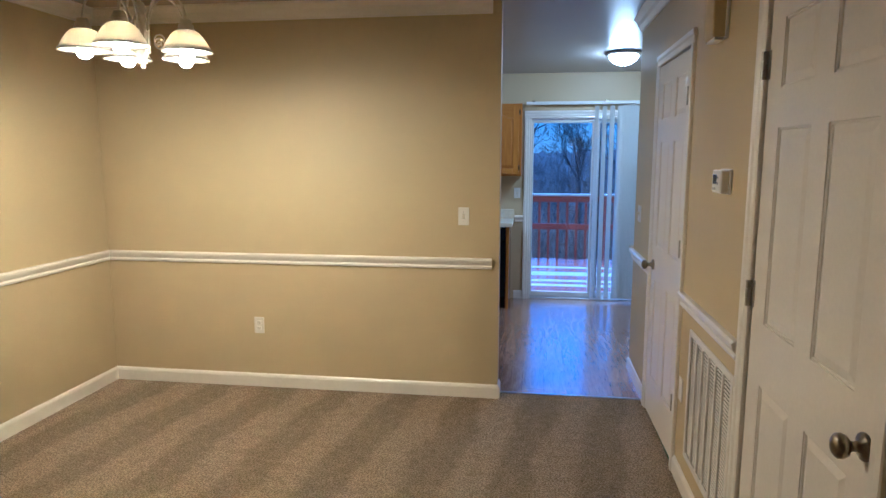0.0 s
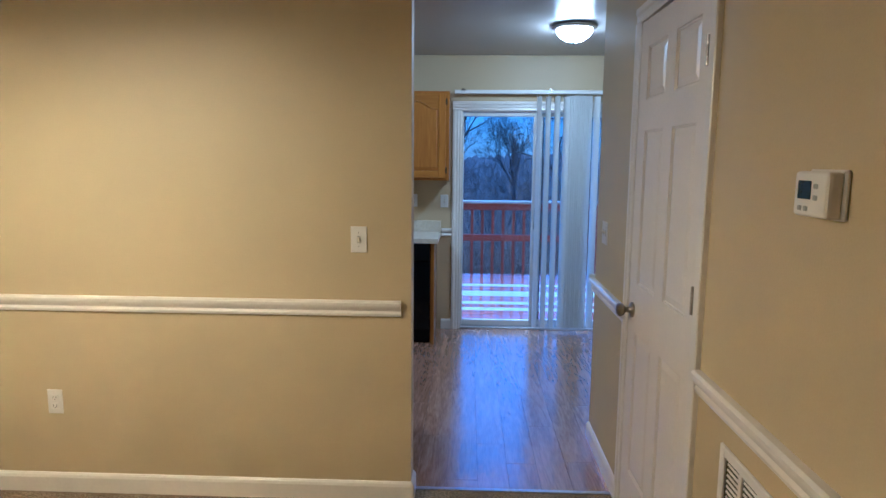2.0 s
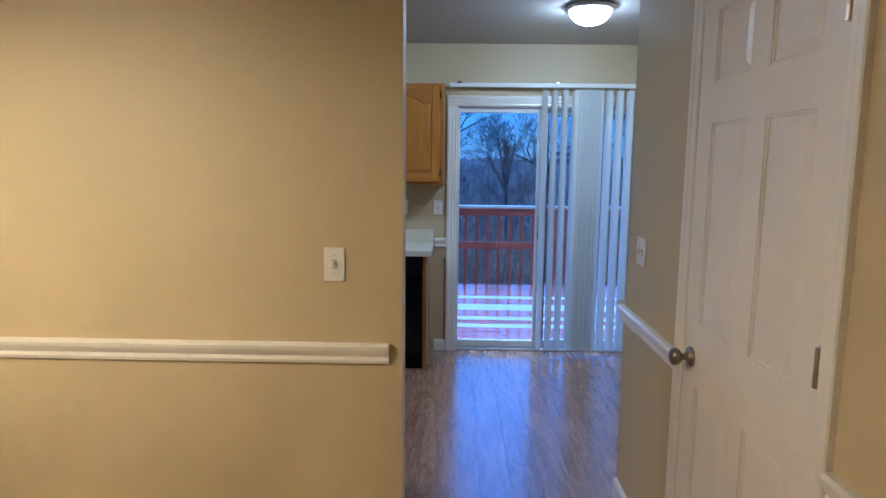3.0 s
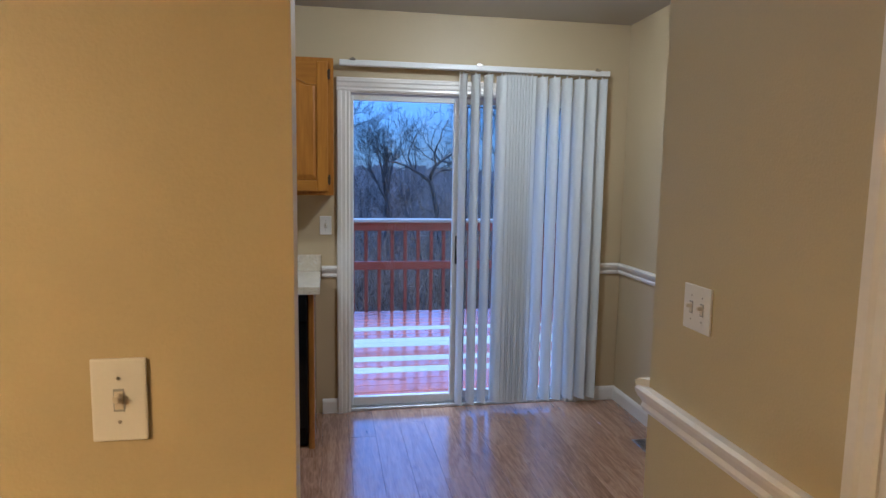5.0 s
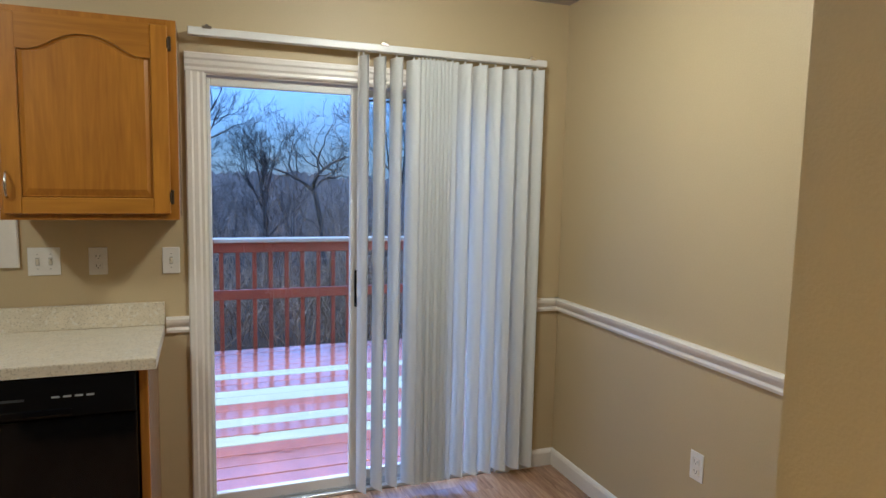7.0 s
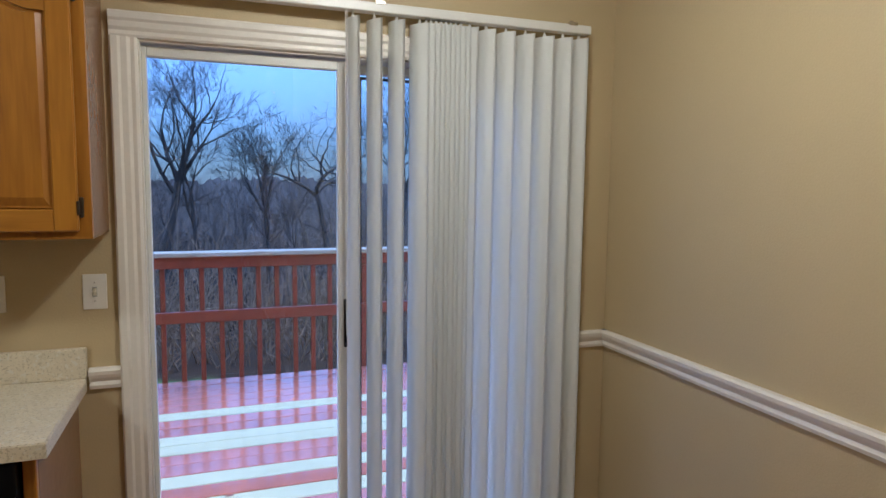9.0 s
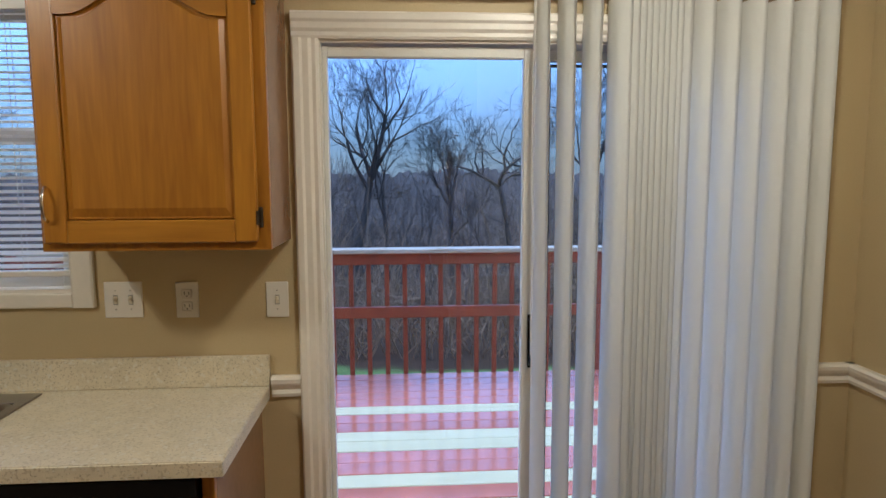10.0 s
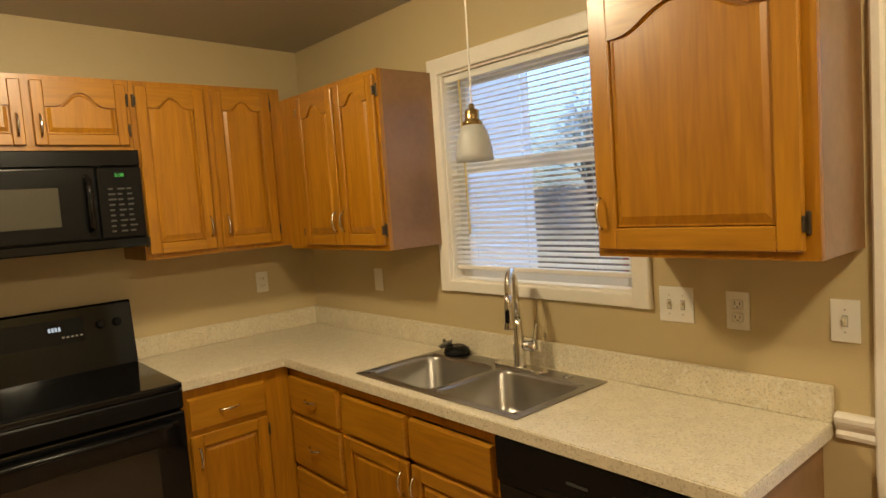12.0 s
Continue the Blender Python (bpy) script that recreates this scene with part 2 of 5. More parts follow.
M_CAP = wood("weathered_pine_cap", (0.30, 0.20, 0.10), (0.62, 0.52, 0.36), 'x', rough=0.35, coat=0.3)
M_SIDING = mat("white_siding", (0.80, 0.83, 0.84), 0.5, var=0.05)
M_BARK = mat("grey_bark", (0.070, 0.056, 0.044), 0.9, var=0.35, scale=8, spec=0.1)
# near limbs darker, far twigs paler
M_LIMB = mat("dark_limbs", (0.072, 0.058, 0.045), 0.85, var=0.4, scale=2.0, spec=0.15)
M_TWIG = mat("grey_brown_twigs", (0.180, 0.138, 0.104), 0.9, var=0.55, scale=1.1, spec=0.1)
M_BRUSH = mat("brown_brush", (0.235, 0.150, 0.088), 0.9, var=0.7, scale=0.8, spec=0.1)
M_REDBOX = mat("faded_red_plastic", (0.55, 0.06, 0.04), 0.4, var=0.1)

# carpet: broad vacuum stripes, lighter and darker pile, laid slantwise
n, l = M_CARPET.node_tree.nodes, M_CARPET.node_tree.links
b = n["Principled BSDF"]
src = b.inputs["Base Color"].links[0].from_socket
tc = n.new("ShaderNodeTexCoord")
mp = n.new("ShaderNodeMapping")
mp.inputs["Rotation"].default_value = (0, 0, radians(7))
l.new(tc.outputs["Object"], mp.inputs["Vector"])
wv = n.new("ShaderNodeTexWave")
wv.inputs["Scale"].default_value = 0.72
wv.inputs["Distortion"].default_value = 2.0
wv.inputs["Detail"].default_value = 3.0
wv.inputs["Detail Scale"].default_value = 2.6
l.new(mp.outputs[0], wv.inputs["Vector"])
mr = n.new("ShaderNodeMapRange")
mr.inputs["From Min"].default_value, mr.inputs["From Max"].default_value = 0.30, 0.70
mr.inputs["To Min"].default_value, mr.inputs["To Max"].default_value = 0.86, 1.13
l.new(wv.outputs["Fac"], mr.inputs["Value"])
sc = n.new("ShaderNodeVectorMath")
sc.operation = 'SCALE'
l.new(src, sc.inputs[0])
scuff = n.new("ShaderNodeTexNoise")   # footprints and scuffed pile
scuff.inputs["Scale"].default_value = 16.0
scuff.inputs["Detail"].default_value = 8.0
scuff.inputs["Roughness"].default_value = 0.8
l.new(tc.outputs["Object"], scuff.inputs["Vector"])
sm = n.new("ShaderNodeMapRange")
sm.inputs["From Min"].default_value, sm.inputs["From Max"].default_value = 0.33, 0.67
sm.inputs["To Min"].default_value, sm.inputs["To Max"].default_value = 0.76, 1.24
l.new(scuff.outputs["Fac"], sm.inputs["Value"])
both = n.new("ShaderNodeMath")
both.operation = 'MULTIPLY'
l.new(mr.outputs[0], both.inputs[0])
l.new(sm.outputs[0], both.inputs[1])
l.new(both.outputs[0], sc.inputs["Scale"])
l.new(sc.outputs[0], b.inputs["Base Color"])

# vinyl planks: wood print drawn out along y, varied from plank to plank
M_PLANK = wood("oak_print_plank", (0.17, 0.078, 0.036), (0.52, 0.31, 0.175), 'y', rough=0.25, coat=1.0, per_object=0.22, stretch=10, ring=7)

# ground: lawn, then leaf litter past the edge of the woods
M_GROUND = mat("lawn_and_litter", (0.105, 0.15, 0.045), 0.95, var=0.4, scale=2.0, fscale=40, spec=0.1)
n, l = M_GROUND.node_tree.nodes, M_GROUND.node_tree.links
b = n["Principled BSDF"]
src = b.inputs["Base Color"].links[0].from_socket
tc = n.new("ShaderNodeTexCoord")
sp = n.new("ShaderNodeSeparateXYZ")
l.new(tc.outputs["Object"], sp.inputs[0])
nz = n.new("ShaderNodeTexNoise")
nz.inputs["Scale"].default_value = 0.8
l.new(tc.outputs["Object"], nz.inputs["Vector"])
ad = n.new("ShaderNodeMath")
ad.operation = 'MULTIPLY_ADD'
ad.inputs[1].default_value = 1.2
l.new(nz.outputs["Fac"], ad.inputs[0])
l.new(sp.outputs["Y"], ad.inputs[2])
mr = n.new("ShaderNodeMapRange")
mr.inputs["From Min"].default_value, mr.inputs["From Max"].default_value = 13.12, 13.32
l.new(ad.outputs[0], mr.inputs["Value"])
mx = n.new("ShaderNodeMix")
mx.data_type = 'RGBA'
l.new(mr.outputs[0], mx.inputs["Factor"])
l.new(src, mx.inputs["A"])
# litter brown, darkened to stand for the shade on the woodland floor
mx.inputs["B"].default_value = (0.048, 0.030, 0.018, 1)
l.new(mx.outputs["Result"], b.inputs["Base Color"])


# ---- mesh helpers ----
def thing(name, loc=(0, 0, 0), rz=0.0, label="", category="", group="", kind=""):
    """An empty at the base of a thing; its parts are built in its own frame, front towards -y."""
    ob = new(name)
    ob.matrix_basis = pose(*loc, 0, 0, rz)
    ob.empty_display_size = 0.1
    return tagged(ob, label, category, group, kind)


def part(name, bm, material, parent=None, label="", smooth=False):
    me = bpy.data.meshes.new(name)
    bm.normal_update()
    bm.to_mesh(me)
    bm.free()
    if smooth:
        for p in me.polygons:
            p.use_smooth = True
    me.materials.append(material)
    ob = new(name, me)
    ob.parent = parent
    return tagged(ob, label)


def box(bm, x0, y0, z0, x1, y1, z1, bev=0.0, seg=1):
    t = bmesh.new()
    bmesh.ops.create_cube(t, size=1.0)
    for v in t.verts:
        v.co = Vector(((x0 + x1) / 2 + v.co.x * abs(x1 - x0), (y0 + y1) / 2 + v.co.y * abs(y1 - y0), (z0 + z1) / 2 + v.co.z * abs(z1 - z0)))
    if bev:
        bmesh.ops.bevel(t, geom=t.edges[:], offset=bev, segments=seg, profile=0.6, affect='EDGES')
    join(bm, t)
    return bm


def join(bm, t, m=None):
    if m is not None:
        bmesh.ops.transform(t, matrix=m, verts=t.verts)
    me = bpy.data.meshes.new("tmp")
    t.to_mesh(me)
    t.free()
    bm.from_mesh(me)
    bpy.data.meshes.remove(me)


def boxes(rows, bev=0.0):
    bm = bmesh.new()
    for r in rows:
        box(bm, *r, bev=bev)
    return bm


def prism(bm, pts, y0, y1, inset=0.0):
    """A prism of (x, z) points from y0 (front) to y1 (back); inset shrinks the front face to make a bevel."""
    cx = sum(p[0] for p in pts) / len(pts)
    cz = sum(p[1] for p in pts) / len(pts)
    w = max(p[0] for p in pts) - min(p[0] for p in pts)
    h = max(p[1] for p in pts) - min(p[1] for p in pts)
    fx, fz = (w - 2 * inset) / w, (h - 2 * inset) / h
    front = [bm.verts.new((cx + (x - cx) * fx, y0, cz + (z - cz) * fz)) for x, z in pts]
    back = [bm.verts.new((x, y1, z)) for x, z in pts]
    k = len(pts)
    bm.faces.new(front)
    bm.faces.new(back[::-1])
    for i in range(k):
        j = (i + 1) % k
        bm.faces.new((front[j], front[i], back[i], back[j]))
    bmesh.ops.recalc_face_normals(bm, faces=bm.faces[:])
    return bm


def sweep(bm, prof, p0, p1, out, up=(0, 0, 1), m0=0.0, m1=0.0):
    """A straight moulding: (depth, height) points, carried from p0 to p1; m0 and m1 slant the ends (mitres) by depth."""
    p0, p1, out, up = Vector(p0), Vector(p1), Vector(out), Vector(up)
    d = (p1 - p0).normalized()
    a = [bm.verts.new(p0 + out * u + up * v - d * (m0 * u)) for u, v in prof]
    c = [bm.verts.new(p1 + out * u + up * v + d * (m1 * u)) for u, v in prof]
    k = len(prof)
    for i in range(k):
        j = (i + 1) % k
        bm.faces.new((a[i], a[j], c[j], c[i]))
    bm.faces.new(a[::-1])
    bm.faces.new(c)
    bmesh.ops.recalc_face_normals(bm, faces=bm.faces[:])
    return bm


def lathe(bm, prof, seg=24, cx=0.0, cy=0.0):
    """A turned shape: (radius, z) points round the z axis."""
    rings = []
    for r, z in prof:
        rings.append([bm.verts.new((cx + r * math.cos(2 * math.pi * i / seg), cy + r * math.sin(2 * math.pi * i / seg), z)) for i in range(seg)] if r > 1e-5 else [bm.verts.new((cx, cy, z))])
    for a, c in zip(rings, rings[1:]):
        for i in range(seg):
            j = (i + 1) % seg
            q = [a[i % len(a)], a[j % len(a)], c[j % len(c)], c[i % len(c)]]
            q = list(dict.fromkeys(q))
            if len(q) > 2:
                bm.faces.new(q)
    return bm


def tube(bm, pts, radii, seg=8, close=True):
    """A round tube along points."""
    pts = [Vector(p) for p in pts]
    if not hasattr(radii, "__len__"):
        radii = [radii] * len(pts)
    rings = []
    for i, p in enumerate(pts):
        d = (pts[min(i + 1, len(pts) - 1)] - pts[max(i - 1, 0)]).normalized()
        u = d.orthogonal().normalized() if i == 0 else (u - d * u.dot(d)).normalized()
        w = d.cross(u)
        rings.append([bm.verts.new(p + (u * math.cos(2 * math.pi * k / seg) + w * math.sin(2 * math.pi * k / seg)) * radii[i]) for k in range(seg)])
    for a, c in zip(rings, rings[1:]):
        for k in range(seg):
            bm.faces.new((a[k], a[(k + 1) % seg], c[(k + 1) % seg], c[k]))
    if close:
        bm.faces.new(rings[0][::-1])
        bm.faces.new(rings[-1])
    return bm


def wall(name, rows, material, label):
    return tagged(part(name, boxes(rows), material), label, "wall", kind="structure")


# ---- floors, walls, ceilings ----
tagged(part("floor_carpet", box(bmesh.new(), XL, YB, -0.12, XR, 4.60, 0.0), M_CARPET), "taupe cut-pile carpet with vacuum stripes", "carpet", kind="structure")
M_SUB = mat("plank_joint", (0.10, 0.06, 0.035), 0.7)
floor_k = tagged(part("floor", boxes([(XL, 4.61, -0.12, XK, YF, -0.004)]), M_SUB), "wood-print vinyl plank floor of the kitchen", "floor", kind="structure")
tagged(part("threshold", box(bmesh.new(), XJ, 4.594, -0.02, XR, 4.622, 0.006, 0.003), M_PEWTER), "thin metal strip between carpet and planks", "threshold", kind="structure")

D1A, D1B, DTOP = 3.70, 4.465, 2.105   # hall closet door
D2A, D2B = 1.85, 2.668                # nearer closet door
R0, R1 = XR, XR + WT
wall("wall_right", [
    (R0, YB, 0, R1, D2A - 0.02, HC), (R0, D2A - 0.02, DTOP + 0.02, R1, D2B + 0.02, HC), (R0, D2B + 0.02, 0, R1, D1A - 0.02, HC),
    (R0, D1A - 0.02, DTOP + 0.02, R1, D1B + 0.02, HC), (R0, D1B + 0.02, 0, R1, YH, HC),
    (R1, YH - WT, 0, XK + WT, YH, HC),
    (R1 + 0.5, YB, 0, R1 + 0.6, YH - WT, HC)], M_WALL, "tan painted hall wall with two closet doors")
wall("wall_dining", [(XL, YD, 0, XJ, YD2, HC)], M_WALL, "tan painted wall between dining room and kitchen")
wall("wall_left", [(XL - WT, YB, 0, XL, YD2, HC)], M_WALL, "tan painted dining room side wall")
wall("wall_kitchen_left", [(XL - WT, YD2, 0, XL, YF + WT, HC)], M_WALLK, "tan painted kitchen side wall")
wall("wall_back", [(XL - WT, YB - WT, 0, R1 + 0.6, YB, HC)], M_WALL, "plain tan wall")
wall("wall_nook", [(XK, YH, 0, XK + WT, YF + WT, HC)], M_WALLK, "pale tan wall of the breakfast nook")
SX0, SX1, SZ = 0.012, 1.45, 1.995      # sliding door opening
WX0, WX1, WZ0, WZ1 = -1.665, -0.755, 1.215, 2.11  # kitchen window opening
wall("wall_far", [
    (XL, YF, 0, WX0, YF + WT, HC), (WX0, YF, 0, WX1, YF + WT, WZ0), (WX0, YF, WZ1, WX1, YF + WT, HC), (WX1, YF, 0, SX0, YF + WT, HC),
    (SX0, YF, SZ, SX1, YF + WT, HC), (SX1, YF, 0, XK, YF + WT, HC)], M_WALLK, "tan painted outer wall with window and patio door")
tagged(part("ceiling_dining", box(bmesh.new(), XL - WT, YB - WT, HC, R1 + 0.6, 4.62, HC + 0.1), M_CEIL), "painted dining room ceiling", "ceiling", kind="structure")
# the kitchen ceiling sags a little towards the outer wall
bm = box(bmesh.new(), XL - WT, 4.62, HC, XK + WT, YF + WT, HC + 0.1)
for v in bm.verts:
    if v.co.z < HC + 0.01:
        v.co.z = ceiling_z(v.co.y)
tagged(part("ceiling_kitchen", bm, M_CEILK), "semi-gloss painted kitchen ceiling", "ceiling", kind="structure")

# mouldings
RAIL = [(0, 0), (0.012, 0.002), (0.016, 0.014), (0.012, 0.026), (0.022, 0.040), (0.028, 0.052), (0.030, 0.064), (0.022, 0.072), (0, 0.072)]
BASE = [(0, 0), (0.014, 0), (0.014, 0.070), (0.010, 0.082), (0.004, 0.090), (0, 0.092)]
CROWN = [(0, 0), (0.010, 0), (0.014, 0.012), (0.030, 0.030), (0.040, 0.055), (0.062, 0.078), (0.070, 0.088), (0.070, 0.100), (0, 0.100)]
CASE = [(0, 0), (0.010, 0.0), (0.014, 0.008), (0.014, 0.030), (0.019, 0.040), (0.019, 0.060), (0.015, 0.064), (0, 0.064)]
RZ = 0.864


def moulding(name, prof, runs, z, label, cat):
    bm = bmesh.new()
    for (x0, y0), (x1, y1), out, m0, m1 in runs:
        sweep(bm, prof, (x0, y0, z), (x1, y1, z), (*out, 0), m0=m0, m1=m1)
    return tagged(part(name, bm, M_TRIM), label, cat, kind="structure")


W, E_, S = (1, 0), (-1, 0), (0, -1)
moulding("trim_rail_dining", RAIL, [((XL, YD), (XJ - 0.045, YD), S, 0, 0), ((XL, YB), (XL, YD), W, 0, 0),
                                    ((XR, D2B + 0.085), (XR, D1A - 0.072), E_, 0, 0)], RZ, "white moulded chair rail", "chair rail")
moulding("trim_rail_hall", RAIL, [((XR, D1B + 0.072), (XR, YH), E_, 0, 1)], RZ - 0.02, "white moulded chair rail in the hall", "chair rail")
moulding("trim_rail_kitchen", RAIL, [((XK, YH), (XK, YF), E_, 0, 0), ((1.52, YF), (XK, YF), S, 0, 0), ((-0.155, YF), (-0.062, YF), S, 0, 0),
                                     ((XR, YH), (XK, YH), (0, 1), 1, 0)], RZ, "white moulded chair rail in the nook", "chair rail")
moulding("baseboard_dining", BASE, [((XL, YD), (XJ, YD), S, 0, 0.6), ((XL, YB), (XL, YD), W, 0, 0), ((XJ, YD - 0.004), (XJ, YD2), W, 0, 0),
                                    ((XR, YB), (XR, D2A - 0.085), E_, 0, 0), ((XR, D2B + 0.085), (XR, D1A - 0.072), E_, 0, 0)], 0, "white painted baseboard", "baseboard")
moulding("baseboard_kitchen", BASE, [((XR, D1B + 0.085), (XR, YH), E_, 0, 1), ((XR, YH), (XK, YH), (0, 1), 1, 0), ((XK, YH), (XK, YF), E_, 0, 0), ((1.52, YF), (XK, YF), S, 0, 0), ((-0.155, YF), (-0.062, YF), S, 0, 0)], 0, "white painted kitchen baseboard", "baseboard")
moulding("trim_crown", CROWN, [((XL, YD), (XJ - 0.055, YD), S, 0, 0), ((XL, YB), (XL, YD), W, 0, 0), ((XR, YB), (XR, YH), E_, 0, 0)], HC - 0.1, "white crown moulding under the ceiling", "crown moulding")


# ---- doors ----
def knob(parent, x, y, z, side=-1, name="knob"):
    bm = bmesh.new()
    t = bmesh.new()
    lathe(t, [(0.0, 0), (0.032, 0), (0.033, 0.004), (0.030, 0.009), (0.014, 0.013), (0.011, 0.028), (0.013, 0.033), (0.024, 0.040), (0.029, 0.050), (0.028, 0.060), (0.020, 0.067), (0.006, 0.070), (0, 0.070)], 28)
    join(bm, t, Matrix.Translation((x, y, z)) @ Matrix.Rotation(radians(90 if side < 0 else -90), 4, 'X'))
    return part(name, bm, M_BRONZE, parent, "round antique bronze door knob", True)


def hinge(parent, x, y, z, s):
    bm = bmesh.new()
    for k in range(3):
        t = bmesh.new()
        lathe(t, [(0, 0), (0.0065, 0), (0.0065, 0.028), (0, 0.028)], 10)
        join(bm, t, Matrix.Translation((x, y, z - 0.044 + 0.0295 * k)))
    box(bm, min(x, x + s * 0.018), y + 0.012, z - 0.044, max(x, x + s * 0.018), y + 0.0178, z + 0.044)
    box(bm, x - 0.003, y + 0.002, z - 0.044, x + 0.003, y + 0.016, z + 0.044)
    return part("hinge", bm, M_PEWTER, parent, "pewter butt hinge")


def panel_door(name, y_hinge, y_free, ajar, label):
    """Six-panel door in the hall wall. Local frame: x runs from the hinge to the free edge, front -y faces the hall."""
    wd = abs(y_free - y_hinge)
    sgn = 1 if y_free > y_hinge else -1
    d = thing(name, (XR + 0.004, y_hinge, 0.012), -90 + sgn * ajar, label, "door", kind="structure")
    s = -sgn  # local x sign along which the slab lies
    h = DTOP - 0.016
    T = 0.035
    st, mid = 0.105 * wd / 0.76, 0.10 * wd / 0.76
    zs = [(0.23, 0.84), (1.04, 1.66), (1.78, 1.985)]
    cols = [(st, wd / 2 - mid / 2), (wd / 2 + mid / 2, wd - st)]

    def bx(bm, a, y0, z0, c, y1, z1, bev=0.0):
        box(bm, min(s * a, s * c), y0, z0, max(s * a, s * c), y1, z1, bev)
    bm = bmesh.new()
    bx(bm, 0, 0.008, 0, wd, T, h)
    for a, c in [(0, st), (cols[0][1], cols[1][0]), (cols[1][1], wd)]:
        bx(bm, a, 0, 0, c, 0.010, h)
    zz = [0] + [z for p in zs for z in p] + [h]
    for a, c in cols:
        for k in range(0, len(zz), 2):
            bx(bm, a, 0, zz[k], c, 0.010, zz[k + 1])
    slab = part("slab", bm, M_DOOR, d)
    for a, c in cols:
        for z0, z1 in zs:
            bm = bmesh.new()
            g = 0.006
            xs = sorted((s * a, s * c))
            prism(bm, [(xs[0] + g, z0 + g), (xs[1] - g, z0 + g), (xs[1] - g, z1 - g), (xs[0] + g, z1 - g)], 0.0015, 0.0085, 0.028)
            part("panel", bm, M_DOOR, slab)
            # sticking round the panel
            bm = bmesh.new()
            for q in ((xs[0], z0, xs[0] + 0.008, z1), (xs[1] - 0.008, z0, xs[1], z1), (xs[0], z0, xs[1], z0 + 0.008), (xs[0], z1 - 0.008, xs[1], z1)):
                box(bm, q[0], 0.003, q[1], q[2], 0.0095, q[3], 0.002)
            part("panel_moulding", bm, M_DOOR, slab)
    knob(d, s * (wd - (0.065 if ajar else 0.042)), 0.0, 0.925 if ajar else 0.940)
    for z in (0.33, 1.12, 1.86):
        hinge(d, -s * 0.004, -0.018, z, s)
    return d


panel_door("door_1", D1A, D1B, 0.9, "white six-panel closet door standing slightly ajar, bronze knob")
panel_door("door_2", D2B, D2A, 0.0, "white six-panel closet door, closed, with bronze knob")


def casing(name, y0, y1, top, label):
    bm = bmesh.new()
    x = XR
    for ya, sgn in ((y0 - 0.004, -1), (y1 + 0.004, 1)):
        sweep(bm, CASE, (x, ya, 0), (x, ya, top + 0.004), (-1, 0, 0), (0, sgn, 0))
    sweep(bm, CASE, (x, y0 - 0.068, top + 0.004), (x, y1 + 0.068, top + 0.004), (-1, 0, 0), (0, 0, 1))
    for ya, yb in ((y0 - 0.019, y0 - 0.004), (y1 + 0.004, y1 + 0.019)):
        box(bm, x + 0.001, ya, 0, x + WT - 0.001, yb, top + 0.004)
    box(bm, x + 0.001, y0 - 0.019, top + 0.004, x + WT - 0.001, y1 + 0.019, top + 0.019)
    return tagged(part(name, bm, M_TRIM), label, "door frame", kind="structure")


casing("trim_casing_1", D1A, D1B, DTOP, "white painted door casing")
casing("trim_casing_2", D2A, D2B, DTOP, "white painted door casing")


# ---- small fittings on walls ----
def toggle_plate(loc, rz, gangs, label, group="switches"):
    w = 0.07 if gangs == 1 else 0.116
    p = thing("light_switch", loc, rz, label, "light switch", group)
    bm = box(bmesh.new(), -w / 2, -0.006, -0.057, w / 2, 0, 0.057, 0.003, 2)
    plate = part("plate", bm, M_PLATE, p)
    for g in range(gangs):
        x = (g - (gangs - 1) / 2) * 0.046
        part("slot", box(bmesh.new(), x - 0.0068, -0.0072, -0.0155, x + 0.0068, -0.0058, 0.0155), M_GREYTXT, plate)
        part("toggle", box(box(bmesh.new(), x - 0.006, -0.0078, -0.013, x + 0.006, -0.0055, 0.013, 0.001), x - 0.0045, -0.020, 0.000, x + 0.0045, -0.006, 0.010, 0.002), M_IVORYW, p)
        for z in (-0.030, 0.030):
            t = bmesh.new()
            lathe(t, [(0, 0), (0.0024, 0), (0.0024, 0.001), (0, 0.0015)], 10)
            bm = bmesh.new()
            join(bm, t, Matrix.Translation((x, -0.006, z)) @ Matrix.Rotation(radians(90), 4, 'X'))
            part("screw", bm, M_PEWTER, plate)
    return p


def outlet(loc, rz, label):
    p = thing("wall_outlet", loc, rz, label, "outlet", "outlets")
    plate = part("plate", box(bmesh.new(), -0.035, -0.005, -0.057, 0.035, 0, 0.057, 0.003, 2), M_PLATE, p)
    for z in (-0.020, 0.020):
        r = part("receptacle", box(bmesh.new(), -0.016, -0.008, z - 0.014, 0.016, -0.004, z + 0.014, 0.005, 2), M_PLATE, p)
        part("slots", boxes([(-0.008, -0.0085, z - 0.003, -0.006, -0.0075, z + 0.007), (0.006, -0.0085, z - 0.003, 0.008, -0.0075, z + 0.006), (-0.002, -0.0085, z - 0.010, 0.002, -0.0075, z - 0.006)]), M_SLOT, r)
    return p


toggle_plate((-0.387, YD, 1.205), 0, 1, "white single toggle switch on the dining wall")
outlet((-1.797, YD, 0.436), 0, "white duplex outlet low on the dining wall")
toggle_plate((XR, 5.022, 1.190), -90, 2, "white double toggle switch on the hall wall")
toggle_plate((-0.605, YF, 1.190), 0, 2, "white double toggle switch under the oak cabinet")
outlet((-0.410, YF, 1.187), 0, "white duplex outlet above the worktop")
toggle_plate((-0.130, YF, 1.184), 0, 1, "white single toggle switch beside the patio door")
outlet((XK, 6.46, 0.46), -90, "white duplex outlet on the nook wall")
outlet((XL, 7.22, 1.19), 90, "white duplex outlet over the side worktop")
blank = thing("blank_plate", (-2.235, YF, 1.19), 0, "plain white cover plate beside the window", "cover plate")
